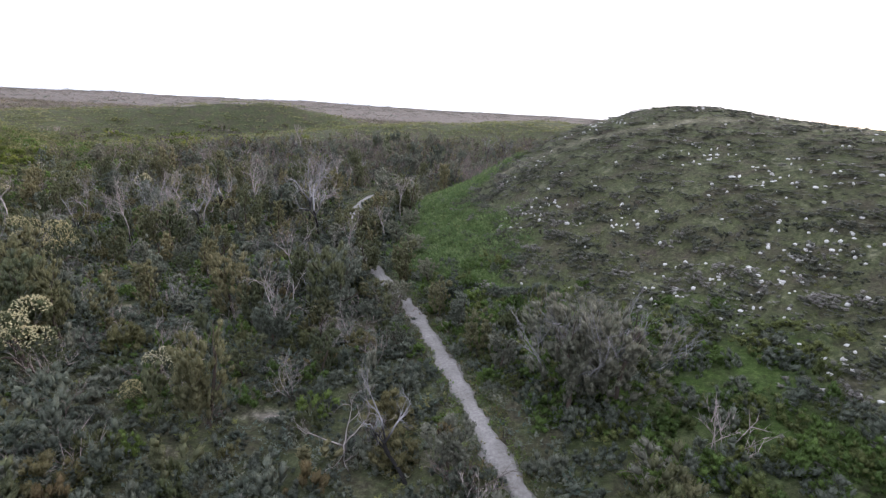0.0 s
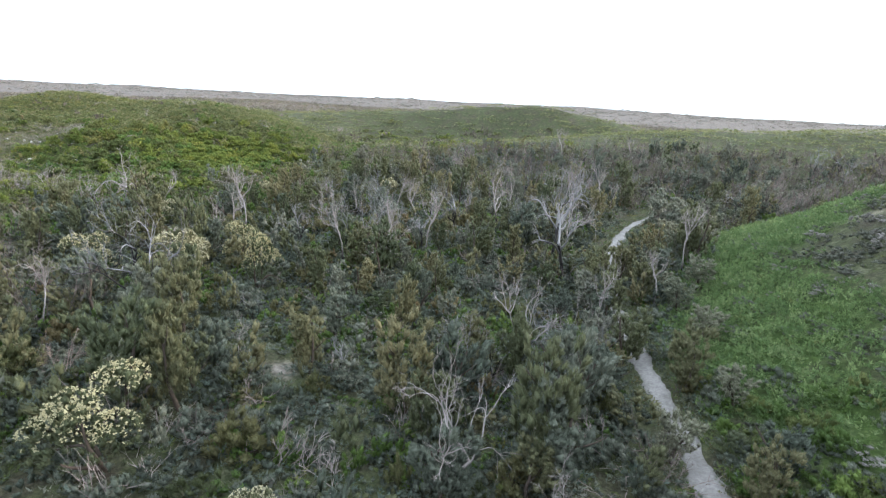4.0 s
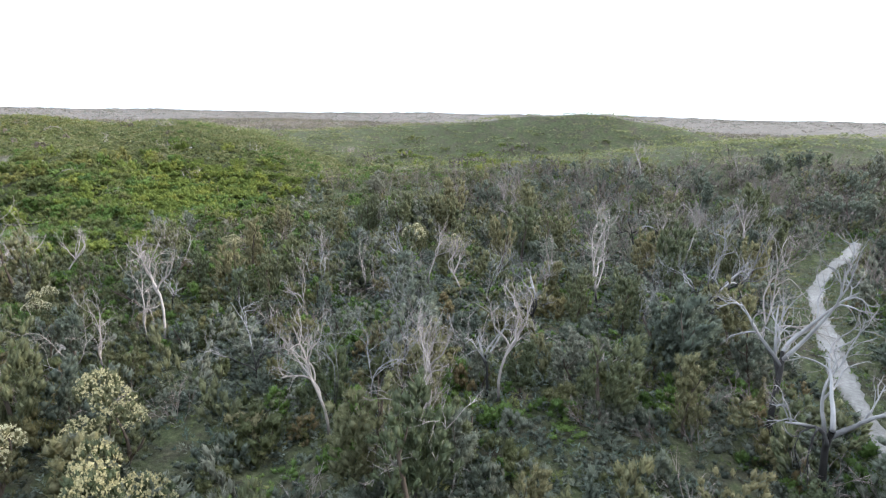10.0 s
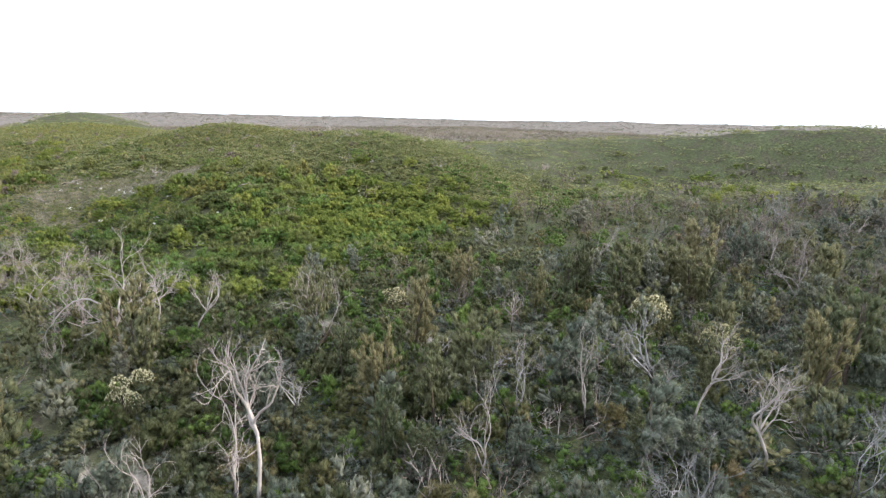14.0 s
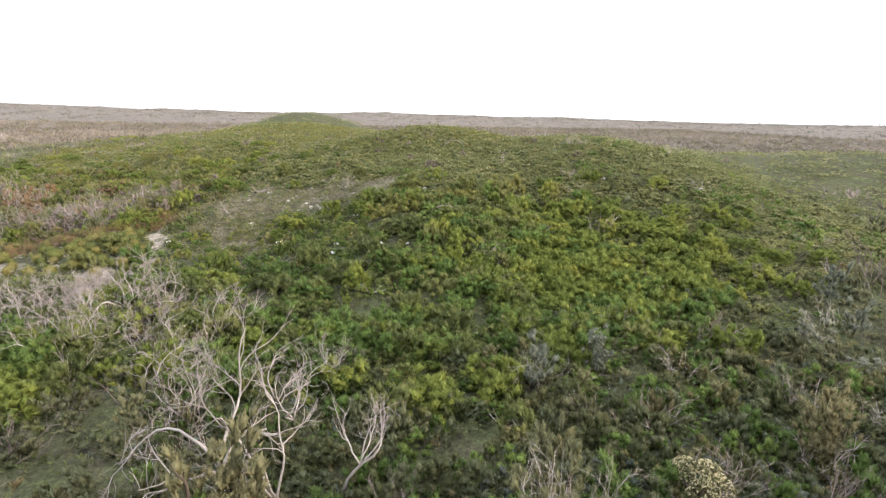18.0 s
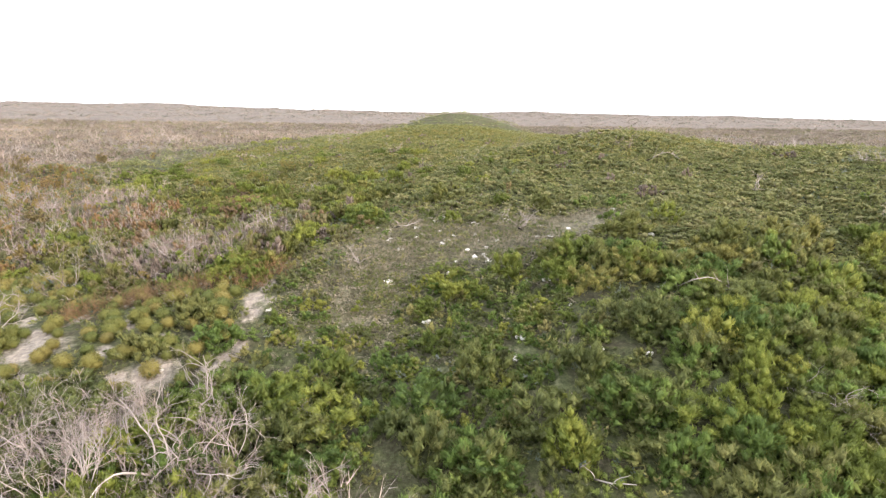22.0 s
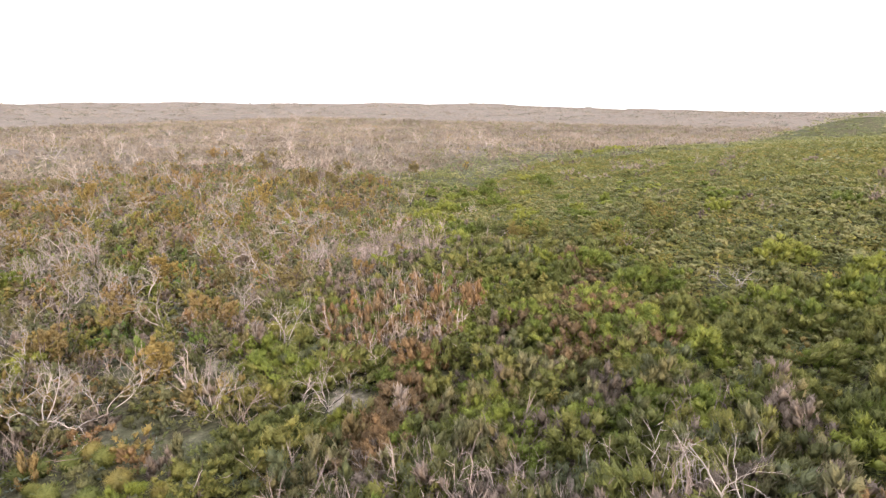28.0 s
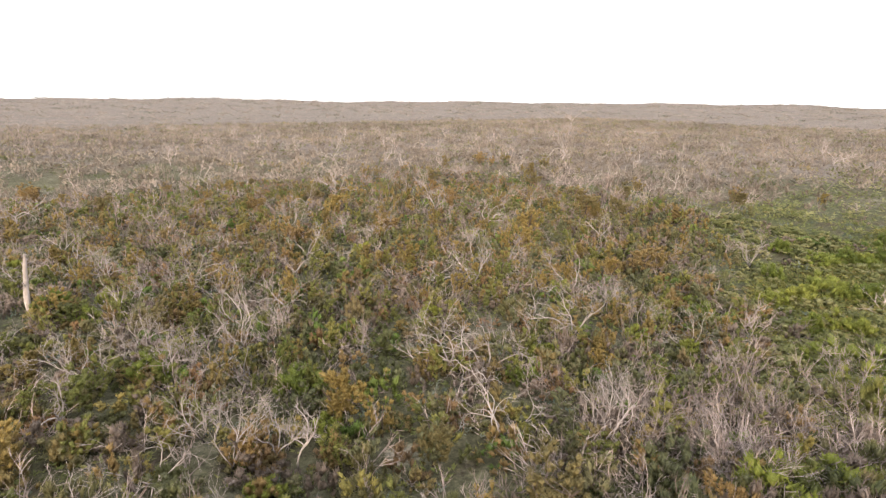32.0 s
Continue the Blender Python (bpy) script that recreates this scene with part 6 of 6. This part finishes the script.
# leafy shrubs seen close
for n, box, zone, tone, lo, hi, label in (
    (90, (-70, -48, 46, 66), lambda x, y: lime_patch(x, y), "lime", 0.9, 1.4, "rounded bright yellow-green leafy shrub on the rise"),
    (70, (-98, -66, 12, 46), lambda x, y: zones(x, y)["green"] * (1 - zones(x, y)["clear"]) * (1 - tussock_ground(x, y)), "lime", 0.6, 1.1, "rounded bright yellow-green leafy shrub on the rise"),
    (34, (-110, -70, -20, 22), lambda x, y: zones(x, y)["brown"], "lime", 0.8, 1.6, "bright green shrub resprouting among burnt thickets"),
    (60, (-40, 2, 12, 50), lambda x, y: zones(x, y)["wood"], "olive", 0.8, 1.6, "dense olive-green shrub on the valley floor"),
):
    fill(n, box, zone, lambda x, y: put(("shrub", tone, int(y * 7) % 3), lambda: leafy_shrub(400 + int(y * 7) % 3 + 5 * len(tone), tone), x, y, r_fill.uniform(lo, hi), r_fill.uniform(1.1, 1.6), label=label, category="shrub", group="leafy shrubs"))

fill(300, (-79, -61, 14, 31.5), lambda x, y: tussock_ground(x, y) * (1 - bare_sand(x, y)), lambda x, y: put(("tussock", int(x * 9) % 3), lambda: tussock(500 + int(x * 9) % 3), x, y, r_fill.uniform(0.45, 0.75), r_fill.uniform(1.0, 1.25), label="round spiky yellow-green tussock on pale sand", category="grass tussock", group="tussocks"))

# limestone
ROCK_LABEL = "pale weathered limestone rock half sunk in low heath"


def rocks(n, box, zone, lo, hi, label):
    fill(n, box, zone, lambda x, y: put(("rock", int(x * 11) % 6), lambda: rock(600 + int(x * 11) % 6), x, y, r_fill.uniform(lo, hi) * r_fill.uniform(0.7, 1.1), r_fill.uniform(1.0, 1.6), sink=0.02, label=label, category="rock", group="limestone rocks"))


def hill_stones(x, y):
    heap = 0 * x
    for cx, cy, cr in ((13.5, 23.6, 1.5), (15.6, 24.4, 1.4), (14.3, 26.1, 1.4), (13.7, 18.4, 1.3), (11.2, 20.3, 1.9), (11.3, 16.8, 1.5), (10.4, 23.8, 1.8), (8.6, 17.7, 1.2), (9.0, 16.2, 1.0), (8.4, 24.1, 1.3), (11.6, 15.1, 1.2), (4.0, 35.4, 1.3), (1.5, 35.0, 1.0), (8.2, 30.9, 1.6), (13.1, 35.7, 1.6), (15.9, 30.2, 2.0), (9.4, 46.7, 1.4), (7.4, 56.5, 1.8), (3.5, 34.8, 1.2), (4.0, 43.2, 1.2)):
        heap = heap + np.exp(-((x - cx) ** 2 + (y - cy) ** 2) / cr ** 2)
    return zones(x, y)["stony"] * (1 - zones(x, y)["lush"]) * np.clip(0.035 + 0.8 * heap, 0, 1)


rocks(180, (0, 26, 12, 62), hill_stones, 0.10, 0.24, "white limestone rock on the heathy hillside")
rocks(60, (-82, -64, 32, 50), lambda x, y: np.clip(zones(x, y)["clear"] * 0.25 + 0.9 * np.exp(-(((x + 77) / 2.2) ** 2 + ((y - 40.5) / 2.5) ** 2)) + 0.9 * np.exp(-(((x + 72.5) / 1.6) ** 2 + ((y - 42.5) / 1.5) ** 2)) + 0.08, 0, 1), 0.16, 0.34, "small white limestone rock in the dry clearing")
rocks(50, (-125, -50, 20, 85), lambda x, y: zones(x, y)["green"] * (patch(x * 0.8, y * 0.8) > 0.35), 0.14, 0.34, ROCK_LABEL)

# boughs on the ground
fill(40, (-98, -4, 0, 56), lambda x, y: 0.6 + 0 * x, lambda x, y: put(("bough", int(x * 3) % 4), lambda: fallen_branch(700 + int(x * 3) % 4), x, y, r_fill.uniform(1.2, 2.6), 1.0, sink=-0.02, label="bleached fallen bough lying in the scrub", category="branch", group="fallen boughs"))
put("stump", lambda: stump(800), -81.2, -10.9, 3.0, 0.5, turn=40, label="broken-off bleached white trunk standing in burnt scrub", category="dead trunk")
# dead trees that stand in for a pale, unidentified shape on the skyline
for x, y, h in ((-262.5, -141.0, 7.5), (-268.0, -146.0, 6.0), (-256.0, -150.0, 5.0)):
    dead("forked", x, y, h, 1.1)


# smaller stones strewn over the hillside
stone_shapes = []
for k in range(4):
    stone = bmesh.new()
    bmesh.ops.create_icosphere(stone, subdivisions=1, radius=0.5)
    r_stone = random.Random(640 + k)
    for v in stone.verts:
        v.co *= r_stone.uniform(0.6, 1.25)
    stone.verts.index_update()
    stone_shapes.append((np.array([v.co[:] for v in stone.verts]) + [0, 0, 0.3], np.array([[v.index for v in f.verts] for f in stone.faces])))
    stone.free()
xy = scatter(26, 16000, (0, 30, 10, 66), lambda x, y, q: 0.24 * hill_stones(x, y))
sow("scattered_stones", stone_shapes, xy, sizes(91, xy, 0.10, 0.26), sizes(92, xy, 0.10, 0.24), sizes(93, xy, 0, 1), M_ROCK, "small white limestone lumps strewn over the hillside", "stones")
